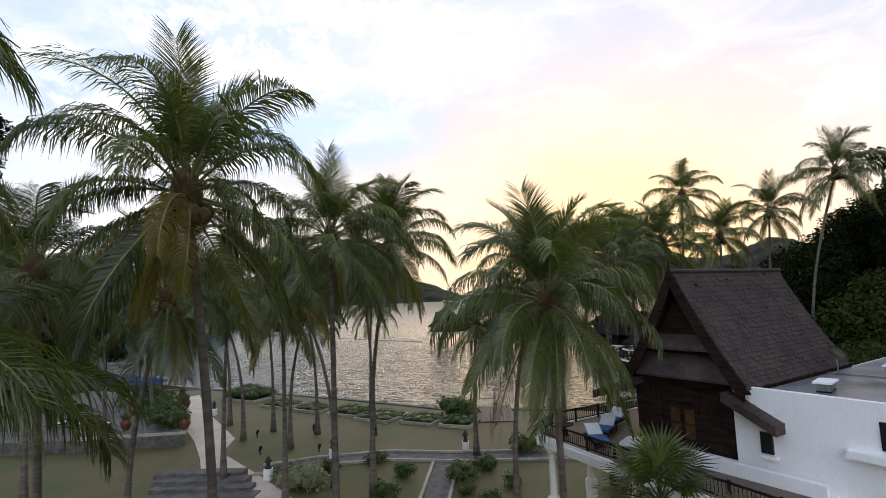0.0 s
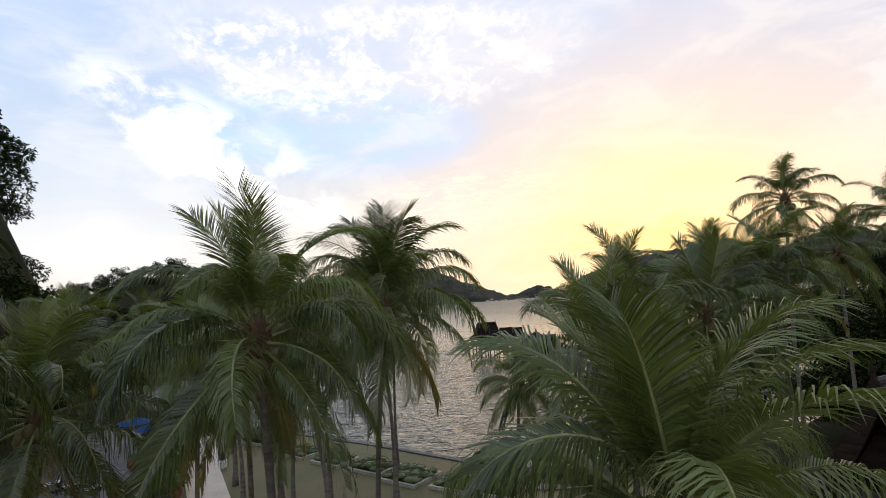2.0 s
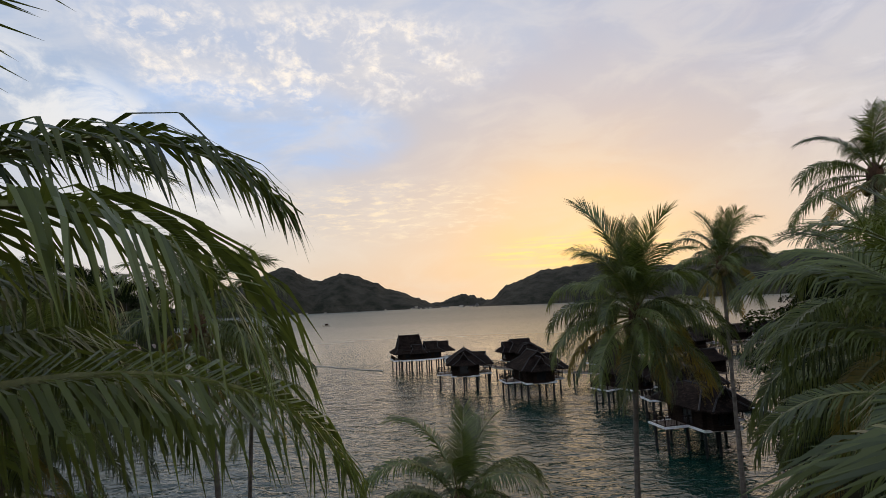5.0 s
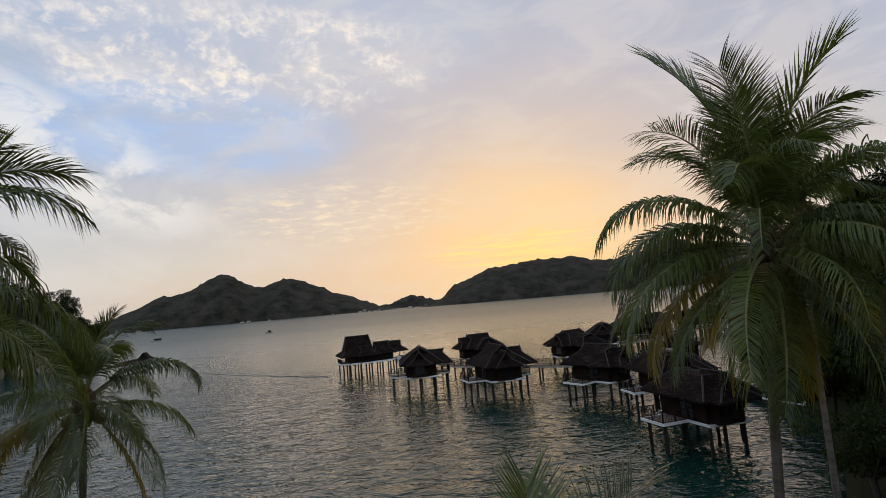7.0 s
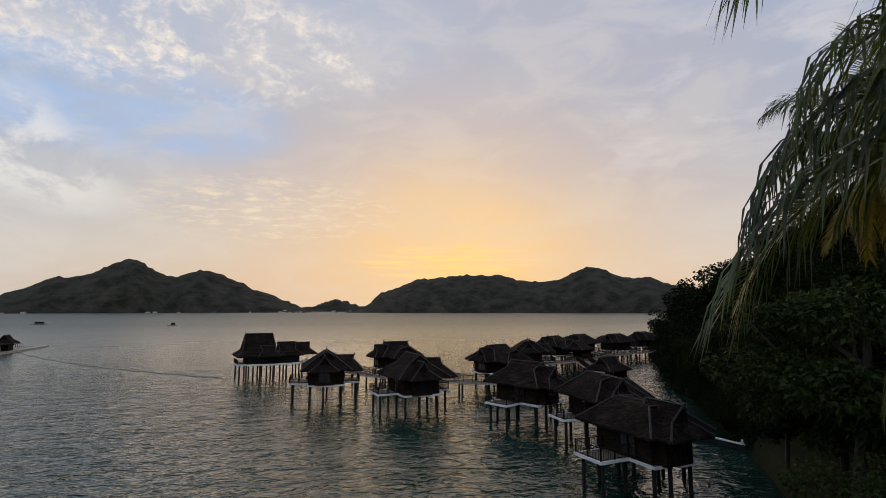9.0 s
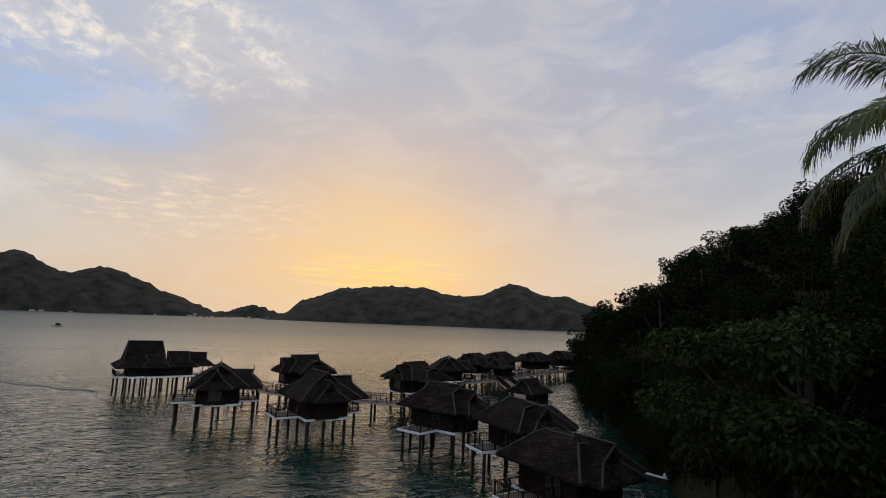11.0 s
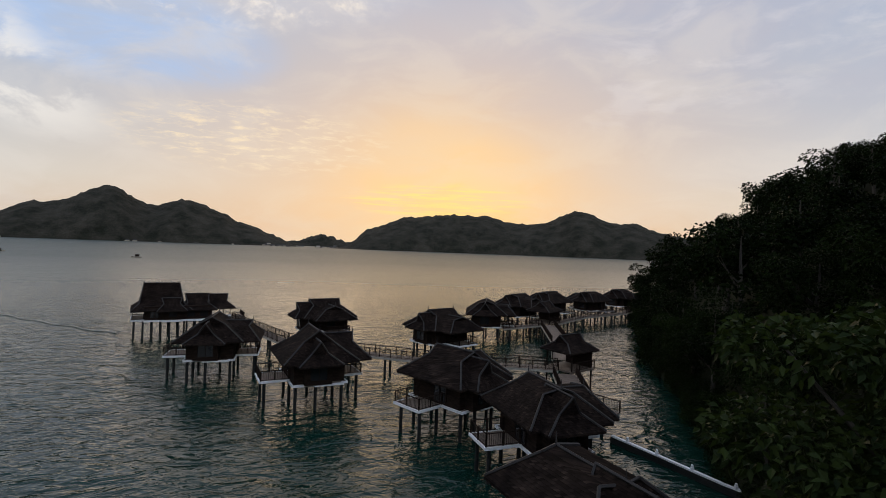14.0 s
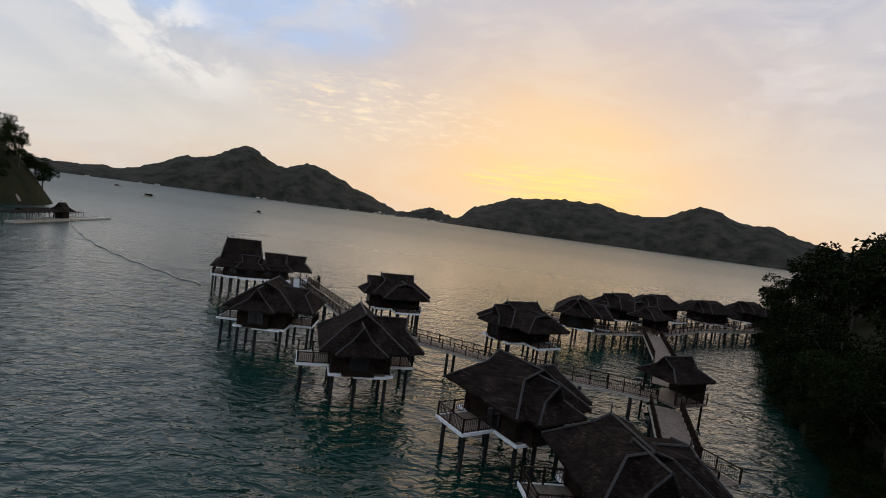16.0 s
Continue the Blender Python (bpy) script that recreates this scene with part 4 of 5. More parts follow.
def fan_palm(x, y, z, h, n=22, s=1.0):
    g = thing("fan_palm", pose(x, y, z), "fan palm with stiff grey-green leaves", "palm tree", "fan palms")
    part("trunk", tube(bmesh.new(), [(0, 0, -0.2), (0.05, 0, h * 0.5), (0, 0, h)], [0.17, 0.14, 0.13], 8), M_TRUNK, g)
    rng = random.Random(int(x * 10))
    for i in range(n):
        f = part("leaf", FAN[i % 2], None, g)
        u = i / n
        f.matrix_basis = Matrix.Translation((0, 0, h - 0.3 * u)) @ Matrix.Rotation(i * 2.4, 4, "Z") @ Matrix.Rotation(radians(-75 + 105 * u + rng.uniform(-8, 8)), 4, "Y") @ Matrix.Scale(s * rng.uniform(0.8, 1.1), 4)


fan_palm(4.6, 13.4, 1.6, 6.3, 26, 0.95)
fan_palm(4.0, 12.2, 1.6, 4.6, 22, 0.9)
fan_palm(6.4, 13.2, 1.6, 5.0, 20, 0.8)


# ---- villas on stilts ----
def hip_gable_roof(bm, L, W, ze, zm, zr, over=1.1, ridge=0.52, mid=0.55, t=0.16, flare=0.0):
    """Ridge along x. Skirt from the eaves to a break, steeper above, with small gables at the ridge's ends."""
    def ring(hx, hy, z):
        return [(-hx, -hy, z), (hx, -hy, z), (hx, hy, z), (-hx, hy, z)]
    ex, ey = L / 2 + over, W / 2 + over
    mx, my = L / 2 * ridge + 0.5, W / 2 * mid
    top, low = [], []
    for dz, out in ((0, top), (-t, low)):
        for r in (ring(ex, ey, ze + dz), ring(mx + flare, my, zm + dz)):
            out.append([bm.verts.new(p) for p in r])
        out.append([bm.verts.new((-mx - 0.35, 0, zr + dz)), bm.verts.new((mx + 0.35, 0, zr + dz))])
    for k, (e, m, r) in enumerate((top, low)):
        fs = [(e[i], e[(i + 1) % 4], m[(i + 1) % 4], m[i]) for i in range(4)]
        fs += [(m[0], m[1], r[1], r[0]), (m[2], m[3], r[0], r[1]), (m[1], m[2], r[1]), (m[3], m[0], r[0])]
        for f in fs:
            bm.faces.new(f if k == 0 else f[::-1])
    for i in range(4):
        a, b = top[0], low[0]
        bm.faces.new((b[i], b[(i + 1) % 4], a[(i + 1) % 4], a[i]))
    e, m, r = top
    hips = [(e[i].co.copy(), m[i].co.copy()) for i in range(4)] + [(m[i].co.copy(), r[0 if i in (0, 3) else 1].co.copy()) for i in range(4)]
    hips.append((r[0].co.copy(), r[1].co.copy()))
    return hips


def ridge_caps(hips, parent, r=0.09):
    for a, b in hips:
        part("ridge_cap", tube(bmesh.new(), [a + Vector((0, 0, 0.04)), b + Vector((0, 0, 0.04))], r, 5), M_RIDGE, parent)


def finial(p, h=0.7):
    bm = bmesh.new()
    tube(bm, [p, p + Vector((0, 0, 0.3 * h)), p + Vector((0, 0, h))], [0.07, 0.05, 0.012], 5)
    return bm


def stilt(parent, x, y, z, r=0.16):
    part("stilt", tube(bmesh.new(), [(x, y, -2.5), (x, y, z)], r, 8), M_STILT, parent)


def window(parent, x, y, z, w, h, side):
    """A shuttered window or door on a wall that faces along side (unit x, y)."""
    m = Matrix.Translation((x, y, z)) @ Matrix.Rotation(math.atan2(side[1], side[0]) + math.pi / 2, 4, "Z")
    bm = bmesh.new()
    for a in ((-w / 2 - 0.08, -w / 2, -h / 2, h / 2), (w / 2, w / 2 + 0.08, -h / 2, h / 2), (-w / 2, w / 2, h / 2, h / 2 + 0.08), (-w / 2, w / 2, -h / 2 - 0.08, -h / 2), (-0.03, 0.03, -h / 2, h / 2)):
        box(bm, a[0], a[1], -0.10, 0.02, a[2], a[3], m)
    win = part("window", bm, M_TIMBER, parent)
    part("pane", boxed(-w / 2, w / 2, -0.05, 0.0, -h / 2, h / 2, m=m), M_GLASS_DARK, win)


def villa(x, y, turn, deck=2.75, body=(5.3, 6.6), wing=1, ridge=8.0, label="", detail=True, deck_side=-1):
    """Front looks along -y before turning. The deck is stepped like the white edge shows."""
    v = thing("stilt_villa", pose(x, y, 0, 0, 0, turn), label, "villa", "villas on stilts")
    bx, by = body[0] / 2, body[1] / 2
    s = deck_side
    f = -by - 0.3
    out = [(-bx - 2.7, f + 2.5), (-bx, f + 2.5), (-bx, f), (-bx + 2.1, f), (-bx + 2.1, f - 0.35), (bx - 0.5, f - 0.35), (bx - 0.5, f), (bx, f),
           (bx, f + 2.7), (bx + 2.4, f + 2.7), (bx + 2.4, by - 0.6), (bx, by - 0.6), (bx, by + 0.3), (-bx, by + 0.3), (-bx, by - 0.8), (-bx - 2.7, by - 0.8)]
    if s > 0:
        out = [(-a, b) for a, b in out][::-1]
    part("deck", slab(out, deck - 0.22, deck), M_PLANK, v)
    bm = bmesh.new()
    fascia(bm, out, deck - 0.17, deck + 0.05)
    part("deck_edge", bm, M_WHITE, v, "white painted deck edge")
    for sx, sy in ((-bx - 2.3, -by + 2.5), (-bx - 2.3, by - 1.2), (-bx + 0.3, -by + 0.1), (-0.4, -by), (bx - 0.4, -by + 0.1), (bx + 2.0, -by + 2.7), (bx + 2.0, by - 1.0), (-bx + 0.3, 0), (bx - 0.4, 0.2),
                   (-bx + 0.3, by), (0.2, by), (bx - 0.3, by)):
        stilt(v, sx * -s, sy, deck - 0.2)
    wall = deck + 2.55
    pl = [(-bx + 0.1, -by + 0.1), (bx - 0.1, -by + 0.1), (bx - 0.1, by - 0.1), (-bx + 0.1, by - 0.1)]
    part("wall", slab(pl, deck + 0.004, wall), M_TIMBER, v)
    window(v, -s * -0.3, -by - 0.85, deck + 1.25, 1.6, 1.5, (0, -1))
    window(v, -bx + 0.1, -0.6, deck + 1.15, 1.5, 1.9, (-1, 0))
    window(v, bx - 0.1, 0.4, deck + 1.25, 1.3, 1.5, (1, 0))
    # main roof, ridge along y, and a cross wing
    bm = bmesh.new()
    hips = hip_gable_roof(bm, body[1], body[0], wall - 0.35, wall + 1.35, ridge)
    turn90 = Matrix.Rotation(radians(90), 4, "Z")
    bmesh.ops.transform(bm, matrix=turn90, verts=bm.verts)
    hips = [(turn90 @ a, turn90 @ b) for a, b in hips]
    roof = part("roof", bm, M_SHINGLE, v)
    ridge_caps(hips, roof)
    for p in hips[-1]:
        part("finial", finial(p), M_RIDGE, roof)
    # bay towards the sea with a roof of its own
    bay = Matrix.Translation((-s * -0.3, -by + 0.35, 0)) @ turn90
    bm = bmesh.new()
    hips = hip_gable_roof(bm, 3.4, 2.9, wall - 0.42, wall + 0.55, wall + 1.75, 0.75)
    bmesh.ops.transform(bm, matrix=bay, verts=bm.verts)
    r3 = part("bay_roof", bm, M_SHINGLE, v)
    ridge_caps([(bay @ a, bay @ b) for a, b in hips], r3)
    part("bay_wall", boxed(-s * -0.3 - 1.35, -s * -0.3 + 1.35, -by - 0.85, -by + 0.1, deck + 0.004, wall - 0.1), M_TIMBER, v)
    if wing:
        m = Matrix.Translation((wing * (bx * 0.75 + 0.3), 0.35, 0))
        bm = bmesh.new()
        hips = hip_gable_roof(bm, 4.6 * bx / 2.65, 5.0 * by / 3.3, wall - 0.55, wall + 0.95, ridge - 0.75, 0.9)
        bmesh.ops.transform(bm, matrix=m, verts=bm.verts)
        r2 = part("wing_roof", bm, M_SHINGLE, v)
        ridge_caps([(m @ a, m @ b) for a, b in hips], r2)
        part("finial", finial(m @ hips[-1][1 if wing > 0 else 0]), M_RIDGE, r2)
    if detail:
        z = deck
        for i in range(len(out)):
            a, b = out[i], out[(i + 1) % len(out)]
            if max(abs(a[0]), abs(b[0])) > bx + 0.3:
                rail_run(v, a, b, z)
    return v


M_GLASS_DARK = principled("dark_window_glass", lambda k, pos: (k.mix(k.noise(pos, 0.7, 2), (0.010, 0.010, 0.012), (0.028, 0.026, 0.026)), None), 0.06, 0, 0.6)

VILLAS = [  # x, y, turn, wing side, deck side, ridge, what sets it apart
    (4.8, 123.4, -1, 1, -1, 7.5, "dark villa on stilts with a railed side deck"),
    (18.7, 141.6, -74, 1, 1, 7.5, "dark villa on stilts with a broad hip roof"),
    (16.1, 111.5, 11, 1, -1, 7.8, "dark villa on stilts with a front gable and railed deck"),
    (35.4, 129.6, -64, 1, 1, 7.4, "long-roofed dark villa on stilts beside the boardwalk"),
    (28.6, 101.4, 28, 1, -1, 7.4, "dark villa on stilts set askew, with white deck edge"),
    (32.2, 90.7, 3, 1, -1, 7.1, "dark villa on stilts with worn brown shingles"),
    (27.8, 77.9, 10, 0, -1, 6.7, "dark villa on stilts close to the garden shore"),
    (48.6, 144.5, -20, 1, -1, 7.2, "dark villa on stilts behind the boardwalk"),
    (61.0, 157.0, -59, 1, -1, 7.2, "dark villa on stilts behind the boardwalk"),
    (72.0, 163.4, -66, -1, 1, 7.2, "dark villa on stilts along the far boardwalk"),
    (84.8, 166.2, -64, -1, 1, 7.0, "dark villa on stilts along the far boardwalk"),
    (100.0, 175.0, -60, 1, -1, 7.0, "dark villa on stilts at the wooded shore"),
]
for x, y, turn, wing, side, ridge, label in VILLAS:
    villa(x, y, turn, body=(4.4, 5.8) if y < 95 else (4.8, 6.2) if y < 105 else (5.3, 6.6), wing=wing, deck_side=side, ridge=ridge, label=label)


def end_villa():
    """The large villa at the end of the boardwalk, taller, with a long side wing and a bathing terrace."""
    v = thing("stilt_villa", pose(-6.6, 152.5, 0, 0, 0, 15) @ Matrix.Scale(0.9, 4), "tall dark villa on stilts with a steep roof", "villa", "villas on stilts")
    d = 3.4
    out = [(-6.2, -2.6), (-4.2, -2.6), (-4.2, -3.8), (-1.8, -3.8), (-1.2, -4.6), (1.6, -4.6), (2.2, -4.2), (5.0, -4.4), (7.4, -3.6), (7.4, 3.2), (-6.2, 3.2)]
    part("deck", slab(out, d - 0.25, d), M_PLANK, v)
    bm = bmesh.new()
    fascia(bm, out, d - 0.3, d + 0.05)
    part("deck_edge", bm, M_WHITE, v, "white painted deck edge")
    part("wall", slab([(-4.2, -3.6), (7.0, -3.6), (7.0, 3.0), (-4.2, 3.0)], d + 0.004, d + 2.5), M_TIMBER, v)
    for i in range(10):
        for j, yy in enumerate((-3.4, -0.4, 2.6)):
            if (i + j) % 2 == 0 or j == 0:
                stilt(v, -5.8 + 1.42 * i, yy, d - 0.2, 0.17)
    for wx in (-2.6, 0.4, 3.4, 5.6):
        window(v, wx, -3.6, d + 1.2, 1.3, 1.5, (0, -1))
    bm = bmesh.new()
    hips = hip_gable_roof(bm, 7.6, 6.4, d + 1.75, d + 2.9, 9.9, 1.2, 0.56, 0.62, 0.16, 1.0)
    m = Matrix.Translation((-1.4, 0, 0))
    bmesh.ops.transform(bm, matrix=m, verts=bm.verts)
    r = part("roof", bm, M_SHINGLE, v)
    ridge_caps([(m @ a, m @ b) for a, b in hips], r)
    for p in hips[-1]:
        part("finial", finial(m @ p), M_RIDGE, r)
    for cx, cy, L, W, zr in ((4.6, -0.9, 4.8, 5.2, 7.9), (8.4, 0.6, 4.2, 4.6, 7.6), (0.2, -2.6, 3.2, 3.4, 7.3)):
        bm = bmesh.new()
        hips = hip_gable_roof(bm, L, W, d + 1.7, d + 2.9, zr, 0.9)
        m = Matrix.Translation((cx, cy, 0))
        bmesh.ops.transform(bm, matrix=m, verts=bm.verts)
        r = part("wing_roof", bm, M_SHINGLE, v)
        ridge_caps([(m @ a, m @ b) for a, b in hips], r)
    rail_run(v, (-6.1, -2.5), (-4.3, -2.5), d)
    rail_run(v, (-6.1, -2.5), (-6.1, 3.1), d)
    for px in (9.4, 10.6):
        part("porch_post", tube(bmesh.new(), [(px, -1.0, d), (px, -1.0, d + 2.2)], 0.09, 6), M_PLANK, v)
    out = [(7.4, -2.4), (13.2, -2.4), (13.2, 2.6), (7.4, 2.6)]
    part("terrace", slab(out, d - 0.55, d - 0.3), M_PLANK, v)
    part("plunge_pool_wall", boxed(8.2, 10.6, -2.5, -1.4, d - 1.6, d + 0.25), M_WHITE, v, "white plunge pool wall")
    for px, py in ((8, -2.2), (10.5, -2.2), (13, -2.2), (10.5, 2.4), (13, 2.4)):
        stilt(v, px, py, d - 0.3, 0.17)
    rail_run(v, (10.8, -2.3), (13.1, -2.3), d - 0.3)
    rail_run(v, (13.1, -2.3), (13.1, 2.5), d - 0.3)


end_villa()


# ---- boardwalk ----
def walkway(pts, name="boardwalk", width=1.9, z=2.5, group="boardwalk sections"):
    for (x0, y0), (x1, y1) in zip(pts, pts[1:]):
        L = math.hypot(x1 - x0, y1 - y0)
        w = thing(name, pose(x0, y0, 0, 0, 0, math.degrees(math.atan2(y1 - y0, x1 - x0))), "weathered timber boardwalk on posts with railings over the sea", "boardwalk", group)
        bm = bmesh.new()
        n = int(L / 0.3)
        for i in range(n):
            box(bm, i * L / n + 0.012, (i + 1) * L / n - 0.012, -width / 2, width / 2, z - 0.06, z + 0.004 * ((i * 7) % 3))
        tagged(part("planking", bm, M_PLANK, w), kind="stuff")
        for s in (-1, 1):
            part("edge_beam", boxed(0, L, s * width / 2 - 0.07, s * width / 2 + 0.07, z - 0.32, z - 0.07), M_KERB, w)
            rail_run(w, (0, s * width / 2), (L, s * width / 2), z, 1.0)
        for i in range(max(1, round(L / 4.2))):
            xx = (i + 0.5) * L / max(1, round(L / 4.2))
            for s in (-1, 1):
                stilt(w, xx, s * (width / 2 - 0.1), z - 0.3, 0.16)


walkway([(2.4, 154.0), (8.4, 141.5), (12.6, 132.2), (18.7, 125.4), (24.0, 122.0), (31.4, 117.0), (41.0, 113.4), (45.2, 111.4)])
walkway([(40.2, 98.6), (44.6, 108.8)], width=2.6)
walkway([(48.2, 115.6), (54.2, 126.6), (61.2, 143.8)], width=2.6)
walkway([(50.0, 141.0), (60.0, 144.6)])
walkway([(63.0, 145.4), (75.5, 154.6), (90.5, 160.6), (122.0, 186.0)])
walkway([(40.2, 98.2), (41.4, 95.0)], width=2.2)


def pavilion(x, y, turn, size=4.4):
    p = thing("shelter", pose(x, y, 0, 0, 0, turn), "small open shelter with a shingled roof on the boardwalk", "shelter", "boardwalk shelters")
    h = size / 2
    part("deck", slab([(-h, -h), (h, -h), (h, h), (-h, h)], 2.28, 2.5), M_PLANK, p)
    for sx in (-1, 1):
        for sy in (-1, 1):
            part("post", tube(bmesh.new(), [(sx * (h - 0.3), sy * (h - 0.3), -2.5), (sx * (h - 0.3), sy * (h - 0.3), 4.9)], 0.11, 7), M_TIMBER, p)
    bm = bmesh.new()
    hips = hip_gable_roof(bm, size, size * 0.8, 4.7, 5.6, 6.5, 0.6)
    r = part("roof", bm, M_SHINGLE, p)
    ridge_caps(hips, r)
    part("back_wall", boxed(h - 0.4, h - 0.3, -h + 0.3, h - 0.3, 2.5, 4.7), M_TIMBER, p)
    rail_run(p, (-h, -h + 0.05), (h, -h + 0.05), 2.5)


pavilion(47.2, 112.2, 21)
pavilion(63.0, 148.6, 35, 5.0)


# ---- coconut palms ----
def frond_mesh(name, L, pitch, droop, seed, leaf=1.12, pairs=86, material=None, hang=0.5, fold=0.0):
    """A feather leaf along +x: a bare stalk, a midrib that arches over, two rows of leaflets."""
    rng = random.Random(seed)
    bm = bmesh.new()
    pts, p, a = [], Vector((0, 0, 0)), radians(pitch)
    steps = 16
    sway = rng.uniform(-0.22, 0.22)
    for i in range(steps + 1):
        pts.append(p.copy())
        u = i / steps
        p = p + Vector((math.cos(a), sway * u * 0.8, math.sin(a))) * (L / steps)
        a -= radians(droop) * (0.25 + 1.5 * u) / steps
    tube(bm, pts, [0.048 * (1 - i / steps) ** 0.8 + 0.006 for i in range(steps + 1)], 4)
    for f in bm.faces:
        f.material_index = 1
    for i in range(pairs):
        u = 0.2 + 0.8 * (i + rng.random() * 0.6) / pairs
        j = min(int(u * steps), steps - 1)
        base = pts[j].lerp(pts[j + 1], u * steps - j)
        t = (pts[j + 1] - pts[j]).normalized()
        side = Vector((0, 0, 1)).cross(t)
        side = side.normalized() if side.length > 0.2 else Vector((0, 1, 0))
        upv = t.cross(side)
        v = (u - 0.2) / 0.8
        ll = leaf * (0.50 + 0.62 * math.sin(math.pi * (0.12 + 0.80 * v)) ** 0.8) * rng.uniform(0.86, 1.08)
        for s in (-1, 1):
            if rng.random() < 0.05:
                continue
            d = (side * s * (1.0 - 0.45 * v) + t * (0.35 + 0.65 * v) + upv * rng.uniform(0.05, 0.35)).normalized()
            down = Vector((rng.uniform(-.12, .12), rng.uniform(-.12, .12), -1))
            h = min(1.0, hang * rng.uniform(0.75, 1.2))
            m1 = base + d * ll * 0.30
            d2 = (d * (1 - 0.6 * h) + down * 0.6 * h).normalized()
            m2 = m1 + d2 * ll * 0.34
            d3 = (d * (1 - h) + down * h * 1.2).normalized()
            tip = m2 + d3 * ll * 0.40
            w = (t + upv * 0.3 * s).normalized() * 0.0225
            vs = [bm.verts.new(q) for q in (base - w * 0.5, base + w * 0.5, m1 + w, m1 - w, m2 + w * 0.8, m2 - w * 0.8, tip)]
            bm.faces.new((vs[0], vs[1], vs[2], vs[3]))
            bm.faces.new((vs[3], vs[2], vs[4], vs[5]))
            bm.faces.new((vs[5], vs[4], vs[6]))
    return mesh_of(bm, name, [material or M_FROND, M_RIB])


# from the upright spear leaves down to the hanging ones: pitch, droop, hang of the leaflets
FROND_KIND = ((87, 24, 0.10), (81, 48, 0.20), (73, 90, 0.38), (60, 118, 0.60), (44, 120, 0.78), (26, 110, 0.86), (12, 92, 0.85), (-8, 76, 0.9), (-30, 54, 0.9), (-52, 32, 0.9))
FROND_SET = [[frond_mesh("frond", 4.2, p, d, 10 * k + j, hang=h) for j in range(3)] for k, (p, d, h) in enumerate(FROND_KIND)]
FROND_YELLOW = [[frond_mesh("frond", 4.0, p, d, 500 + 10 * k + j, 0.9, 90, M_FROND_YELLOW, h) for j in range(2)] for k, (p, d, h) in enumerate(FROND_KIND[7:])]
FROND_DRY = [frond_mesh("frond", 3.4, -64, 20, 900 + j, 0.6, 36, M_FROND_OLD, 0.8) for j in range(2)]


def coconut_mesh():
    bm = bmesh.new()
    bmesh.ops.create_icosphere(bm, subdivisions=2, radius=0.165)
    for v in bm.verts:
        r = 1 + 0.06 * math.cos(3 * math.atan2(v.co.y, v.co.x))
        v.co = Vector((v.co.x * r, v.co.y * r, v.co.z * 1.25))
    return mesh_of(bm, "coconut", M_COCO, True)


COCONUT = coconut_mesh()


def stalk_mesh():
    rng = random.Random(5)
    bm = bmesh.new()
    main = [Vector((0.15, 0, 0)), Vector((0.4, 0, 0.3)), Vector((0.75, 0, 0.35)), Vector((1.0, 0, 0.1))]
    tube(bm, main, [0.03, 0.025, 0.02, 0.01], 5)
    for i in range(12):
        q = main[1].lerp(main[3], i / 11)
        e = q + Vector((rng.uniform(0, .35), rng.uniform(-.3, .3), rng.uniform(-.45, .05)))
        tube(bm, [q, q.lerp(e, 0.5) + Vector((0, 0, 0.05)), e], [0.012, 0.01, 0.006], 3)
    return mesh_of(bm, "flower_stalk", M_FROND_OLD)


STALK = stalk_mesh()


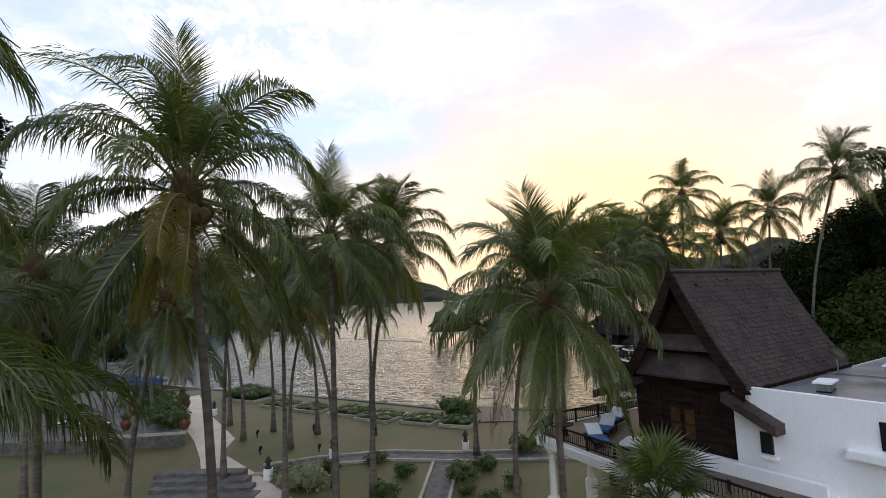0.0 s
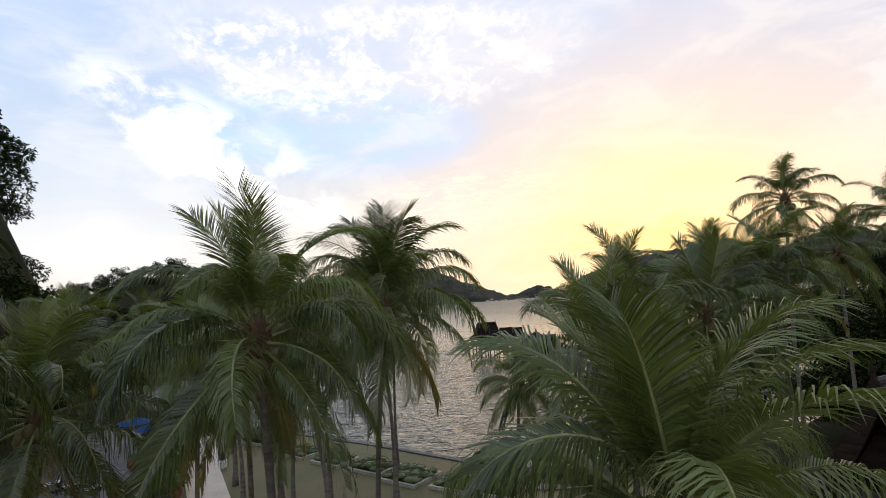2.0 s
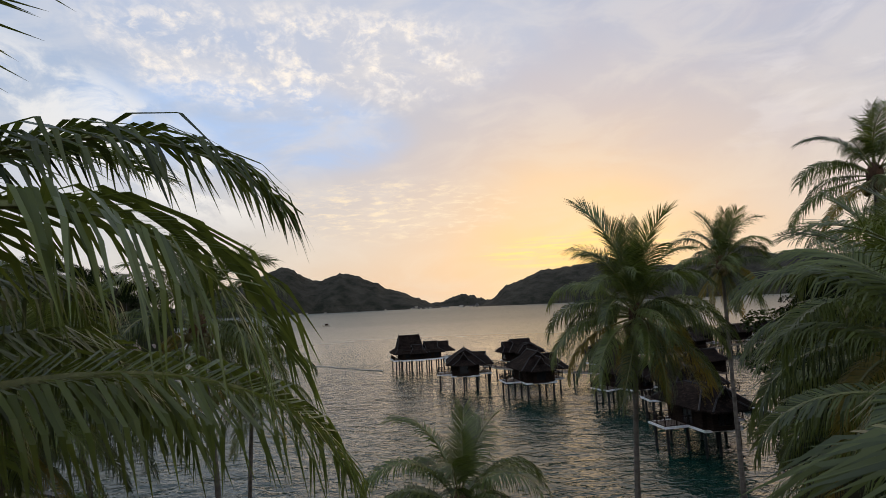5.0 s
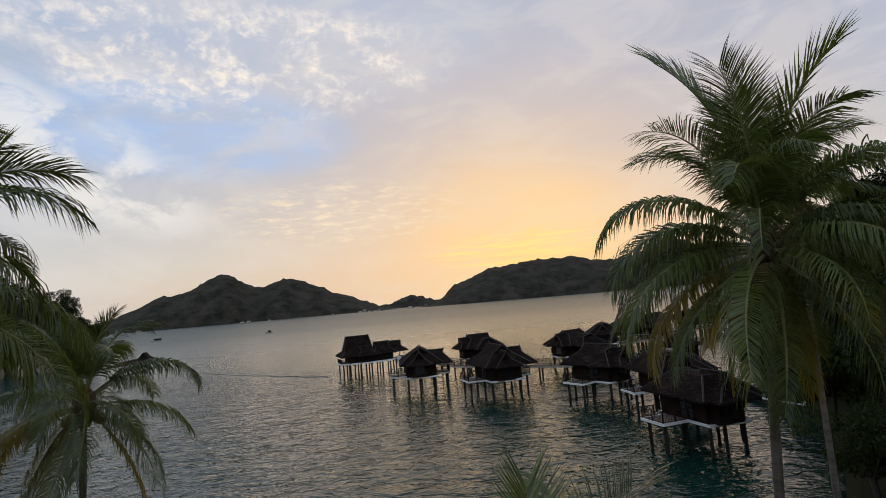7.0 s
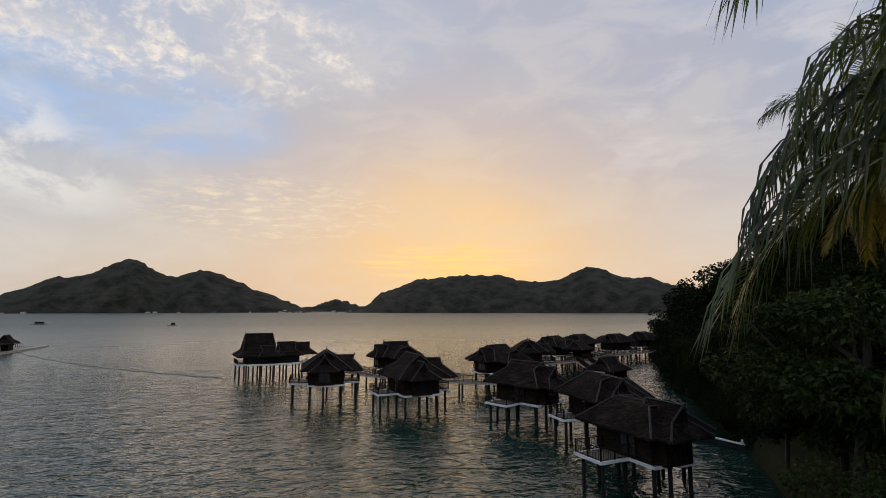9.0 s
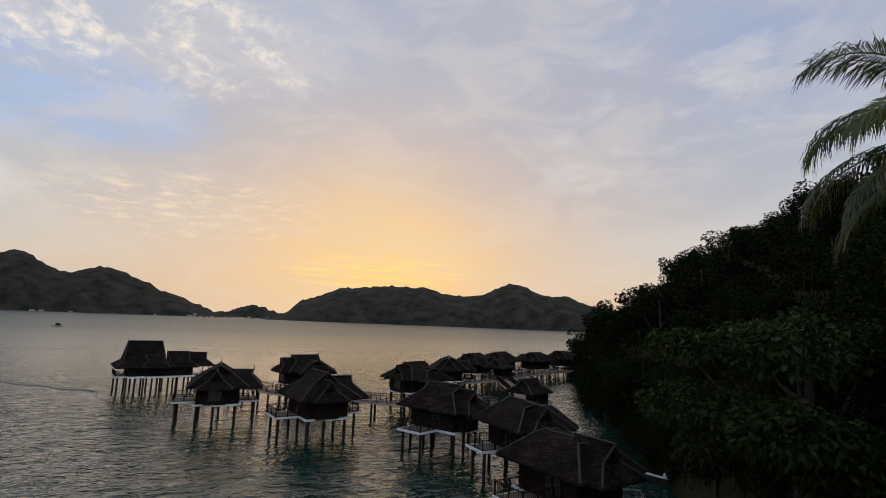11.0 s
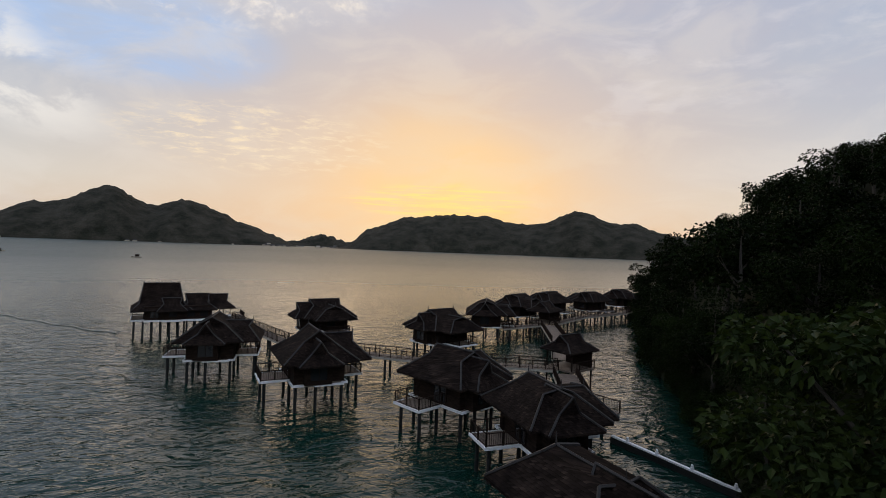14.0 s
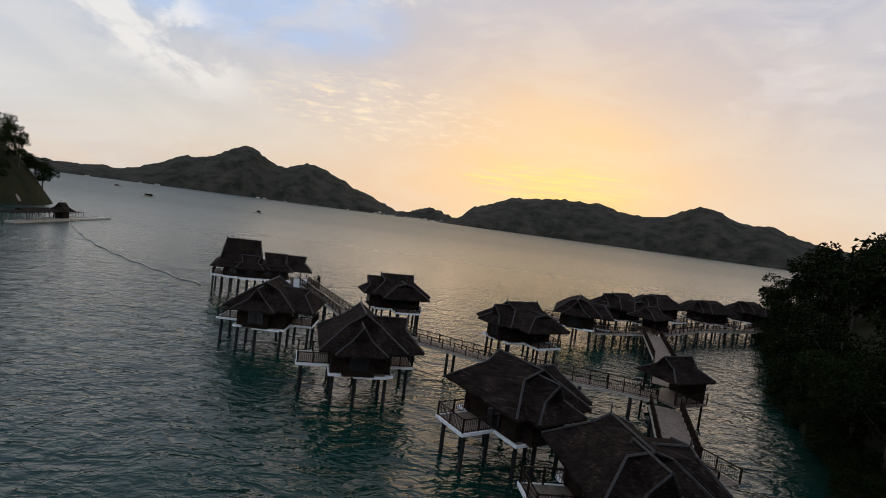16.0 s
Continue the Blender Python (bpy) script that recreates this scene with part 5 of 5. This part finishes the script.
def palm(base, crown, seed, fronds=22, size=1.0, nuts=6, dry=2, upright=0.0, label="", spike=1.0, yellow=0.25):
    """base and crown: where the trunk stands and where its head is."""
    rng = random.Random(seed)
    b, c = Vector(base), Vector(crown)
    p = thing("palm_tree", Matrix.Translation(b), label or "tall coconut palm with a grey ringed trunk and drooping green fronds", "palm tree", "coconut palms")
    d = c - b
    bend = Vector((-d.x * 0.35, -d.y * 0.35, 0))
    n = 16
    pts = [d * (i / n) + bend * math.sin(math.pi * i / n) for i in range(n + 1)]
    rad = [(0.18 * (1 - i / n) ** 6 + 0.120 - 0.030 * i / n) * (1 + 0.05 * (i % 2)) for i in range(n + 1)]
    part("trunk", tube(bmesh.new(), pts, rad, 9), M_TRUNK, p, smooth=True)
    bm = bmesh.new()
    tube(bm, [d - Vector((0, 0, 0.7)), d - Vector((0, 0, 0.25)), d + Vector((0, 0, 0.25)), d + Vector((0, 0, 0.6))], [0.15, 0.33, 0.30, 0.10], 11)
    part("crownshaft", bm, M_FIBRE, p, "brown fibrous crown base", smooth=True)
    turn = rng.uniform(0, 6.28)
    for i in range(fronds):
        u = (i + 0.5) / fronds
        k = min(9, max(0, int(u ** (0.8 + upright) * 9.9 + rng.uniform(-0.5, 0.5))))
        old = k >= 7 and rng.random() < yellow
        me = FROND_YELLOW[k - 7][rng.randrange(2)] if old else FROND_SET[k][rng.randrange(3)]
        f = part("frond", me, None, p, "yellowing old frond" if old else "")
        s = size * rng.uniform(0.86, 1.1) * (0.72 * spike if k < 1 else 0.86 * spike if k < 2 else 1)
        turn += 2.39996
        a = turn + rng.uniform(-0.3, 0.3)
        out = Vector((math.cos(a), math.sin(a), 0)) * (0.06 + 0.14 * u)
        f.matrix_basis = Matrix.Translation(d + out + Vector((0, 0, 0.45 - 0.75 * u))) @ Euler((rng.uniform(-0.3, 0.3), rng.uniform(-0.14, 0.14), a)).to_matrix().to_4x4() @ Matrix.Scale(s, 4)
    # spent flower stalks between the leaf bases
    for i in range(3):
        a = turn + i * 2.1
        f = part("flower_stalk", STALK, None, p, "ochre branched flower stalk")
        f.matrix_basis = Matrix.Translation(d + Vector((0, 0, 0.05))) @ Matrix.Rotation(a, 4, "Z")
    for i in range(dry):
        f = part("frond", FROND_DRY[i % 2], None, p, "dry yellowed hanging frond")
        f.matrix_basis = Matrix.Translation(d - Vector((0, 0, 0.25))) @ Matrix.Rotation(rng.uniform(0, 6.28), 4, "Z") @ Matrix.Scale(size * rng.uniform(0.8, 1), 4)
    for i in range(nuts):
        a = i * 6.28 / max(nuts, 1) + rng.uniform(-0.3, 0.3)
        f = part("coconut", COCONUT, None, p)
        f.matrix_basis = Matrix.Translation(d + Vector((0.42 * math.cos(a), 0.42 * math.sin(a), -0.3 - rng.uniform(0, 0.35))))
    return p


PALMS = [  # base, crown, fronds, size, length of the spear leaves, share of yellow old leaves
    ((-6.4, 12.4, 1.6), (-6.0, 10.3, 15.6), 40, 0.78, 0.95, 0.2),
    ((-5.6, 20.2, 1.6), (-5.2, 18.6, 15.5), 32, 0.80, 1.1, 0.12),
    ((-6.2, 30.5, 1.6), (-4.1, 25.8, 15.9), 44, 0.90, 1.12, 0.12),
    ((2.6, 16.0, 1.6), (2.3, 14.8, 12.9), 44, 0.82, 1.0, 0.1),
    ((1.8, 24.6, 1.6), (2.9, 22.6, 13.9), 30, 0.85, 1.0, 0.1),
    ((0.0, 37.6, 1.6), (0.4, 37.2, 11.1), 28, 0.66, 1.0, 0.1),
    ((7.6, 43.9, 1.6), (8.1, 43.5, 15.8), 48, 0.87, 1.4, 0.6),
    ((16.6, 52.0, 1.6), (16.5, 51.6, 18.1), 34, 0.72, 1.2, 0.4),
    ((18.4, 44.1, 1.6), (18.9, 43.7, 21.2), 26, 0.8, 1.1, 0.3),
    ((-14.9, 40.6, 1.6), (-12.0, 37.5, 13.8), 28, 0.9, 1.1, 0.2),
    ((-20.1, 43.4, 1.6), (-22.0, 42.5, 14.0), 28, 0.9, 1.1, 0.2),
    ((-18.5, 46.1, 1.6), (-19.5, 47.0, 13.6), 28, 0.9, 1.1, 0.2),
    ((-14.0, 44.8, 1.6), (-14.6, 43.6, 13.0), 28, 0.9, 1.1, 0.2),
    ((-15.4, 22.0, 1.6), (-12.8, 20.6, 13.6), 28, 0.95, 1.0, 0.1),
    ((-9.6, 4.6, 1.6), (-10.1, 5.1, 15.9), 24, 1.05, 0.9, 0.1),
    ((-8.6, 6.9, 1.6), (-8.0, 5.9, 11.7), 20, 0.9, 0.8, 0.1),
    ((-10.4, 51.0, 1.6), (-10.0, 50.5, 13.0), 28, 0.8, 0.95, 0.5),
    ((-8.8, 44.0, 1.6), (-9.4, 43.0, 16.2), 32, 0.92, 1.0, 0.3),
    ((-16.6, 33.0, 1.6), (-15.8, 32.2, 14.0), 28, 0.95, 1.1, 0.2),
    ((-10.4, 27.5, 1.6), (-10.2, 26.8, 13.4), 28, 0.95, 1.1, 0.2),
    ((-24.0, 49.0, 1.6), (-25.0, 48.2, 14.6), 26, 0.9, 1.1, 0.2),
    ((-30.0, 40.0, 1.6), (-30.0, 39.0, 15.0), 26, 0.95, 1.1, 0.2),
    ((-27.5, 30.0, 1.6), (-27.0, 29.0, 14.8), 26, 0.95, 1.1, 0.2),
    ((-34.0, 52.0, 1.6), (-35.0, 52.0, 14.8), 26, 0.95, 1.1, 0.2),
    ((8.2, 31.6, 1.6), (8.6, 31.0, 14.6), 30, 0.95, 1.0, 0.1),
    ((14.6, 37.2, 1.6), (14.2, 36.8, 16.2), 30, 0.9, 1.0, 0.2),
    ((11.4, 35.0, 1.6), (11.0, 34.6, 15.2), 30, 0.95, 1.0, 0.2),
    ((28.0, 43.0, 2.0), (30.0, 41.0, 22.0), 26, 0.95, 1.0, 0.2),
    ((29.3, 50.4, 2.4), (29.6, 49.6, 20.2), 26, 0.95, 1.0, 0.2),
    ((22.0, 44.6, 1.6), (22.4, 45.0, 17.6), 30, 0.85, 1.0, 0.4),
    ((-9.0, 32.2, 1.6), (-14.0, 38.6, 15.2), 28, 0.9, 1.0, 0.2),
    ((-12.2, 13.8, 1.6), (-11.6, 12.8, 14.2), 26, 0.68, 1.0, 0.1),
]
for i, (b, c, n, s, sp, ye) in enumerate(PALMS):
    palm(b, c, (100, 153)[i == 1] + i, n, s, spike=sp, nuts=8 + i % 4, dry=1 + i % 2, yellow=ye, upright=0.04 if i < 4 else 0.0)


# ---- broadleaf trees on the slope ----
def tree_mesh(seed, h=12.0, spread=4.6, count=2600, size=0.5, material=None, core=0.5):
    rng = random.Random(seed)
    blobs = []
    for i in range(15):
        a, r = rng.uniform(0, 6.28), spread * math.sqrt(rng.random()) * 0.85
        z = h * rng.uniform(0.42, 0.92) * (1 - 0.18 * (r / spread))
        k = spread * rng.uniform(0.26, 0.44)
        blobs.append(((r * math.cos(a), r * math.sin(a), z), (k, k * rng.uniform(0.8, 1.2), k * rng.uniform(0.55, 0.8))))
    crown = leaf_mass("crown", blobs, count, size, material or M_LEAF, seed, core, 2)
    bm = bmesh.new()
    top = Vector((rng.uniform(-0.6, 0.6), rng.uniform(-0.6, 0.6), h * 0.6))
    tube(bm, [(0, 0, -1.5), (0, 0, 0.4), top * 0.5, top, top + Vector((0, 0, h * 0.2))], [0.42, 0.3, 0.24, 0.16, 0.05], 8)
    for (cx, cy, cz), _ in blobs[:8]:
        s = top * rng.uniform(0.5, 0.95)
        c = Vector((cx, cy, cz))
        tube(bm, [s, s.lerp(c, 0.5) + Vector((0, 0, -0.3)), c], [0.13, 0.08, 0.03], 5)
    return crown, mesh_of(bm, "trunk", M_BARK)


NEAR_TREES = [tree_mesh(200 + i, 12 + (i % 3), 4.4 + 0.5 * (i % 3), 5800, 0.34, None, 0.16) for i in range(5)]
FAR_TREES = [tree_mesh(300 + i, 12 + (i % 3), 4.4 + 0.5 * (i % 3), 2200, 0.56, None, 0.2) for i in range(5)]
# trees that catch the light, by the brighter leaf copy
LIT_TREES = [tree_mesh(400 + i, 10, 4.2, 9000, 0.27, M_LEAF_LIT, 0.08) for i in range(2)]


def tree(x, y, z, s, k, label="tall dark broadleaf tree on the wooded slope", group="trees of the wooded slope", kinds=None):
    t = thing("tree", pose(x, y, z, 0, 0, (k * 137.5) % 360) @ Matrix.Scale(s, 4), label, "tree", group)
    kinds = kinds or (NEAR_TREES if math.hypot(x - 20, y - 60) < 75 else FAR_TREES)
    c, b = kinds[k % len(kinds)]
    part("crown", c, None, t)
    part("trunk", b, None, t)


def grove(name, spots, label, kinds):
    """Many trees of a distant wood as one mass; spots: x, y, z, scale, which kind."""
    verts, faces, mat, n0 = [], [], [], 0
    for x, y, z, sc, k in spots:
        m = np.array(pose(x, y, z, 0, 0, (k * 137.5) % 360) @ Matrix.Scale(sc, 4))
        for which, me in enumerate(kinds[k % len(kinds)]):
            co = np.empty(len(me.vertices) * 3)
            me.vertices.foreach_get("co", co)
            verts.append(co.reshape(-1, 3) @ m[:3, :3].T + m[:3, 3])
            faces += [[v + n0 for v in p.vertices] for p in me.polygons]
            mat += [which] * len(me.polygons)
            n0 += len(me.vertices)
    me = bpy.data.meshes.new(name)
    me.from_pydata(np.concatenate(verts), [], faces)
    me.materials.append(M_LEAF)
    me.materials.append(M_BARK)
    me.polygons.foreach_set("material_index", mat)
    tagged(new(name, me), label, "wood", kind="stuff")


def plant_slope():
    rng = random.Random(5)
    k = 0
    placed, far = [], []
    for _ in range(6000):
        x, y = rng.uniform(26, 190), rng.uniform(18, 226)
        s = inland(x, y)
        if s < 0.6 or s > 55:
            continue
        if x < 36 and y < 74:
            continue
        if y < 46 and x < 44:
            continue
        gap = 4.6 + 0.02 * math.hypot(x - 20, y - 60) + (1.2 if s > 30 else 0)
        if any((x - a) ** 2 + (y - b) ** 2 < gap * gap for a, b in placed):
            continue
        placed.append((x, y))
        if len(placed) > 290:
            break
        scale = rng.uniform(0.68, 1.2) * (0.8 if s < 6 else 1.0) * (1.25 if rng.random() < 0.12 else 1)
        if math.hypot(x - 20, y - 60) < 62:
            tree(x, y, land_height(x, y) - 0.3, scale, k)
        else:
            far.append((x, y, land_height(x, y) - 0.3, scale, k))
        k += 1
    grove("far_wood", far, "dark broadleaf wood on the far slope above the shore", FAR_TREES)


plant_slope()
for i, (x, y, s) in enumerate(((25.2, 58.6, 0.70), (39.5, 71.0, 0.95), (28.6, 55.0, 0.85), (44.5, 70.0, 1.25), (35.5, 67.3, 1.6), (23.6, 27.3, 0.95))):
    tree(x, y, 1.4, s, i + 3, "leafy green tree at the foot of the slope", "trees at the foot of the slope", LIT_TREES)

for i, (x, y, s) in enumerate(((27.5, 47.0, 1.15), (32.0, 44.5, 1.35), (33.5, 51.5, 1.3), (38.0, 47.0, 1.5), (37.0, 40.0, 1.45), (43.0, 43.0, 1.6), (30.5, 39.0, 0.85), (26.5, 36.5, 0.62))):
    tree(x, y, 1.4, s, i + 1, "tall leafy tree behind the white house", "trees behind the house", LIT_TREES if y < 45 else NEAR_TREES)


def shore_shrubs():
    """Low growth that hangs over the water along the wooded shore."""
    rng = random.Random(23)
    pts = [p for p in COAST if 43 <= p[0] <= 126]
    k = 0
    for (x0, y0), (x1, y1) in zip(pts, pts[1:]):
        n = int(math.hypot(x1 - x0, y1 - y0) / 2.6)
        for i in range(n):
            u = (i + rng.uniform(0.2, 0.8)) / n
            tree(x0 + (x1 - x0) * u + rng.uniform(0.2, 1.4), y0 + (y1 - y0) * u - rng.uniform(0.2, 1.2), -1.6, rng.uniform(0.40, 0.58), k,
                 "low dark shrub hanging over the shore", "shrubs along the wooded shore")
            k += 1


shore_shrubs()


# ---- shore wall along the inlet ----
def shore_wall():
    line = [(41.6, 95.2), (42.8, 90.5), (44.0, 85.5), (45.6, 81.0)]
    side = [(45.6, 82.0), (51.0, 80.6), (57.3, 80.0), (64, 79.0)]
    for pts in (line, side):
        setting("sea_wall", strip(pts, 0.5, -1.0, 0.5), M_STILT, "dark wet stone sea wall of the inlet", "wall")
        setting("coping", strip(pts, 0.30, 0.5, 0.62), M_WHITE, "white coping on the inlet wall", "coping")
    for x, y in ((42.0, 93.6), (42.7, 90.8), (43.4, 87.8), (44.2, 84.6)):
        g = thing("wall_lamp", pose(x, y, 0.62), "small white lamp on the sea wall", "lamp", "lamps along the sea wall")
        part("base", boxed(-0.1, 0.1, -0.1, 0.1, 0, 0.2), M_WHITE, g)
        part("globe", tube(bmesh.new(), [(0, 0, 0.2), (0, 0, 0.26), (0, 0, 0.36), (0, 0, 0.42)], [0.06, 0.1, 0.1, 0.03], 8), M_WHITE, g)


shore_wall()


def plant_left_hill():
    rng = random.Random(9)
    placed, spots = [], []
    for _ in range(3000):
        x, y = rng.uniform(-205, -46), rng.uniform(10, 165)
        s = inland(x, y)
        if s < 1.5 or s > 75 or (x > -54 and y < 75):
            continue
        if any((x - a) ** 2 + (y - b) ** 2 < 58 for a, b in placed):
            continue
        placed.append((x, y))
        if len(placed) > 90:
            break
        spots.append((x, y, land_height(x, y) - 0.3, rng.uniform(0.8, 1.25), len(placed)))
    grove("garden_wood", spots, "dark green broadleaf wood on the garden hill", FAR_TREES)


plant_left_hill()


# ---- headland across the bay, its boulders, jetty and boats ----
HX, HY, HRX, HRY, HH = -206.0, 280.0, 70.0, 54.0, 42.0


def head_height(x, y):
    q = ((x - HX) / HRX) ** 2 + ((y - HY) / HRY) ** 2
    return HH * max(0.0, 1 - q) ** 0.6 - 1.5 if q < 1 else -1.5


def build_headland():
    bm = bmesh.new()
    rings = []
    for i in range(13):
        u = i / 12 * 1.05
        rings.append([bm.verts.new((HX + HRX * u * math.cos(a), HY + HRY * u * math.sin(a), head_height(HX + HRX * u * math.cos(a), HY + HRY * u * math.sin(a)))) for a in (6.2832 * j / 40 for j in range(40))])
    for a, b in zip(rings, rings[1:]):
        for j in range(40):
            bm.faces.new((a[j], b[j], b[(j + 1) % 40], a[(j + 1) % 40]))
    bmesh.ops.remove_doubles(bm, verts=bm.verts, dist=0.01)
    bmesh.ops.recalc_face_normals(bm, faces=bm.faces)
    setting("ground", bm, M_SOIL, "steep wooded headland across the bay", "headland", True)
    rng = random.Random(12)
    placed, spots = [], []
    for _ in range(3000):
        a, u = rng.uniform(0, 6.2832), math.sqrt(rng.random()) * 0.98
        x, y = HX + HRX * u * math.cos(a), HY + HRY * u * math.sin(a)
        if any((x - p) ** 2 + (y - q) ** 2 < 60 for p, q in placed):
            continue
        placed.append((x, y))
        if len(placed) > 75:
            break
        spots.append((x, y, max(0.3, head_height(x, y)) - 0.5, rng.uniform(0.7, 1.15), len(placed)))
    grove("headland_wood", spots, "dark broadleaf wood on the rocky headland", FAR_TREES)


build_headland()
M_ROCK = principled("pale_granite", two_tone((0.30, 0.22, 0.18), (0.17, 0.14, 0.125), 0.5, 12, 0.8, 0.15), 0.85)


def boulder(x, y, z, sx, sy, sz, seed):
    bm = bmesh.new()
    bmesh.ops.create_icosphere(bm, subdivisions=3, radius=1.0)
    for v in bm.verts:
        n = 0.28 * noise.noise(v.co * 1.3 + Vector((seed, 0, 0))) + 0.1 * noise.noise(v.co * 3.1 + Vector((0, seed, 0)))
        v.co = Vector((v.co.x * sx, v.co.y * sy, v.co.z * sz)) * (1 + n)
    o = part("boulder", bm, M_ROCK, smooth=True)
    o.location = (x, y, z)
    tagged(o, "large pale granite boulder at the water's edge", "boulder", "boulders of the headland")


for i, (x, y, sx, sy, sz) in enumerate(((-139, 268, 3.0, 2.6, 3.2), (-142, 258, 3.6, 3.0, 5.6), (-146, 251, 3.2, 2.6, 5.0), (-137, 277, 2.4, 2.0, 3.0), (-140, 288, 4.2, 3.4, 2.2), (-151, 245, 3.4, 3.0, 4.2), (-157, 239, 3.8, 3.2, 3.4))):
    boulder(x, y, 0.6, sx, sy, sz, i * 3.7)


def jetty():
    g = thing("floating_jetty", pose(-91, 236, 0, 0, 0, 94), "pale floating jetty with a long dark roof", "jetty")
    for i in range(8):
        part("pontoon", boxed(-26 + 6.4 * i, -26 + 6.4 * i + 6.1, -2.0, 0.6, -0.3, 0.55), M_KERB, g)
    part("landing", boxed(-2, 20, 2.5, 6.0, -0.3, 0.5), M_KERB, g)
    for i in range(9):
        part("post", tube(bmesh.new(), [(-24 + 2.6 * i, 1.2, 0.0), (-24 + 2.6 * i, 1.2, 3.0)], 0.11, 6), M_KERB, g)
    bm = bmesh.new()
    hip_gable_roof(bm, 23, 4.0, 2.9, 3.4, 4.0, 0.5)
    bmesh.ops.transform(bm, matrix=Matrix.Translation((-13.5, 1.0, 0)), verts=bm.verts)
    part("roof", bm, M_SHINGLE, g)
    bm = bmesh.new()
    hip_gable_roof(bm, 4.4, 4.4, 3.0, 4.2, 5.6, 0.6)
    bmesh.ops.transform(bm, matrix=Matrix.Translation((0.5, 1.4, 0)), verts=bm.verts)
    part("porch_roof", bm, M_SHINGLE, g)
    part("porch_wall", boxed(-1.2, 2.2, 0.0, 2.8, 0.5, 3.0), M_TIMBER, g)
    part("gangway", boxed(2.4, 16, 3.6, 4.8, 0, 0.2, m=Matrix.Translation((0, 0, 0.6)) @ Matrix.Rotation(radians(-5), 4, "Y")), M_PLANK, g)
    for i in range(6):
        part("rail_post", tube(bmesh.new(), [(9 + 1.6 * i, 3.4, 0.5), (9 + 1.6 * i, 3.4, 2.0)], 0.07, 6), M_TIMBER, g)
    part("rail", tube(bmesh.new(), [(9, 3.4, 1.9), (17, 3.4, 1.9)], 0.06, 6), M_TIMBER, g)


jetty()


def boat(x, y, turn, L=8.0, cabin=True):
    g = thing("motor_boat", pose(x, y, 0, 0, 0, turn), "small dark motor boat under way", "boat", "boats on the strait")
    bm = bmesh.new()
    secs = []
    for u, w, k in ((-0.5, 0.42, 0), (-0.1, 0.5, 0), (0.3, 0.4, 0.1), (0.5, 0.02, 0.35)):
        b = L * 0.3 * w
        secs.append([bm.verts.new((u * L, s * b * q, z + k * (z > 0))) for s, q, z in ((-1, 1, 0.9), (-1, 0.6, -0.3), (1, 0.6, -0.3), (1, 1, 0.9))])
    for a, b in zip(secs, secs[1:]):
        for i in range(4):
            bm.faces.new((a[i], a[(i + 1) % 4], b[(i + 1) % 4], b[i]))
    bm.faces.new(secs[0])
    bm.faces.new(secs[-1][::-1])
    bmesh.ops.recalc_face_normals(bm, faces=bm.faces)
    part("hull", bm, M_KERB, g)
    part("cabin", boxed(-0.28 * L, 0.1 * L, -0.13 * L, 0.13 * L, 0.85, 2.4), M_TIMBER, g)
    part("canopy", boxed(-0.34 * L, 0.14 * L, -0.15 * L, 0.15 * L, 2.4, 2.52), M_SHINGLE, g)


boat(-106, 496, 200, 7.0)
boat(-228, 560, 170, 14.0)
boat(-400, 820, 10, 12.0)


def float_line():
    """The floating barrier that runs from the jetty to the end villa."""
    g = thing("float_line", pose(0, 0, 0), "pale floating barrier line on the water", "float line")
    p = [Vector((-86, 231, 0.05)), Vector((-56, 188, 0.05)), Vector((-38, 172, 0.05)), Vector((-15.0, 154, 0.05))]
    pts = []
    for i in range(60):
        t = i / 59
        a = [p[0].lerp(p[1], t), p[1].lerp(p[2], t), p[2].lerp(p[3], t)]
        b = [a[0].lerp(a[1], t), a[1].lerp(a[2], t)]
        c = b[0].lerp(b[1], t)
        pts.append(c + Vector((0, 0.5 * math.sin(i * 0.9), 0)))
    part("line", tube(bmesh.new(), pts, 0.14, 6), M_KERB, g)


float_line()


# ---- buildings on the far shore ----
def shore_house(x, y, w, d, h, mat):
    g = thing("shore_building", pose(x, y, 0, 0, 0, (x * 3) % 40 - 20), "small pale building on the far shore", "building", "buildings on the far shore")
    part("wall", boxed(-w / 2, w / 2, -d / 2, d / 2, -1, h), mat, g)
    bm = bmesh.new()
    hip_gable_roof(bm, w, d, h, h + 1.2, h + 2.2, 0.8)
    part("roof", bm, M_RIDGE, g)


rng_far = random.Random(31)
for i in range(34):
    b = radians(rng_far.choice((rng_far.uniform(0.5, 3.0), rng_far.uniform(-4.5, -0.5), rng_far.uniform(3, 34))))
    r = 1840 + rng_far.uniform(-20, 20)
    big = rng_far.random() < 0.25 and b < radians(3)
    shore_house(-math.sin(b) * r, math.cos(b) * r, rng_far.uniform(6, 15), 8, rng_far.uniform(2.5, 5) * (2.0 if big else 1), M_KERB if rng_far.random() < 0.5 else M_STONE)
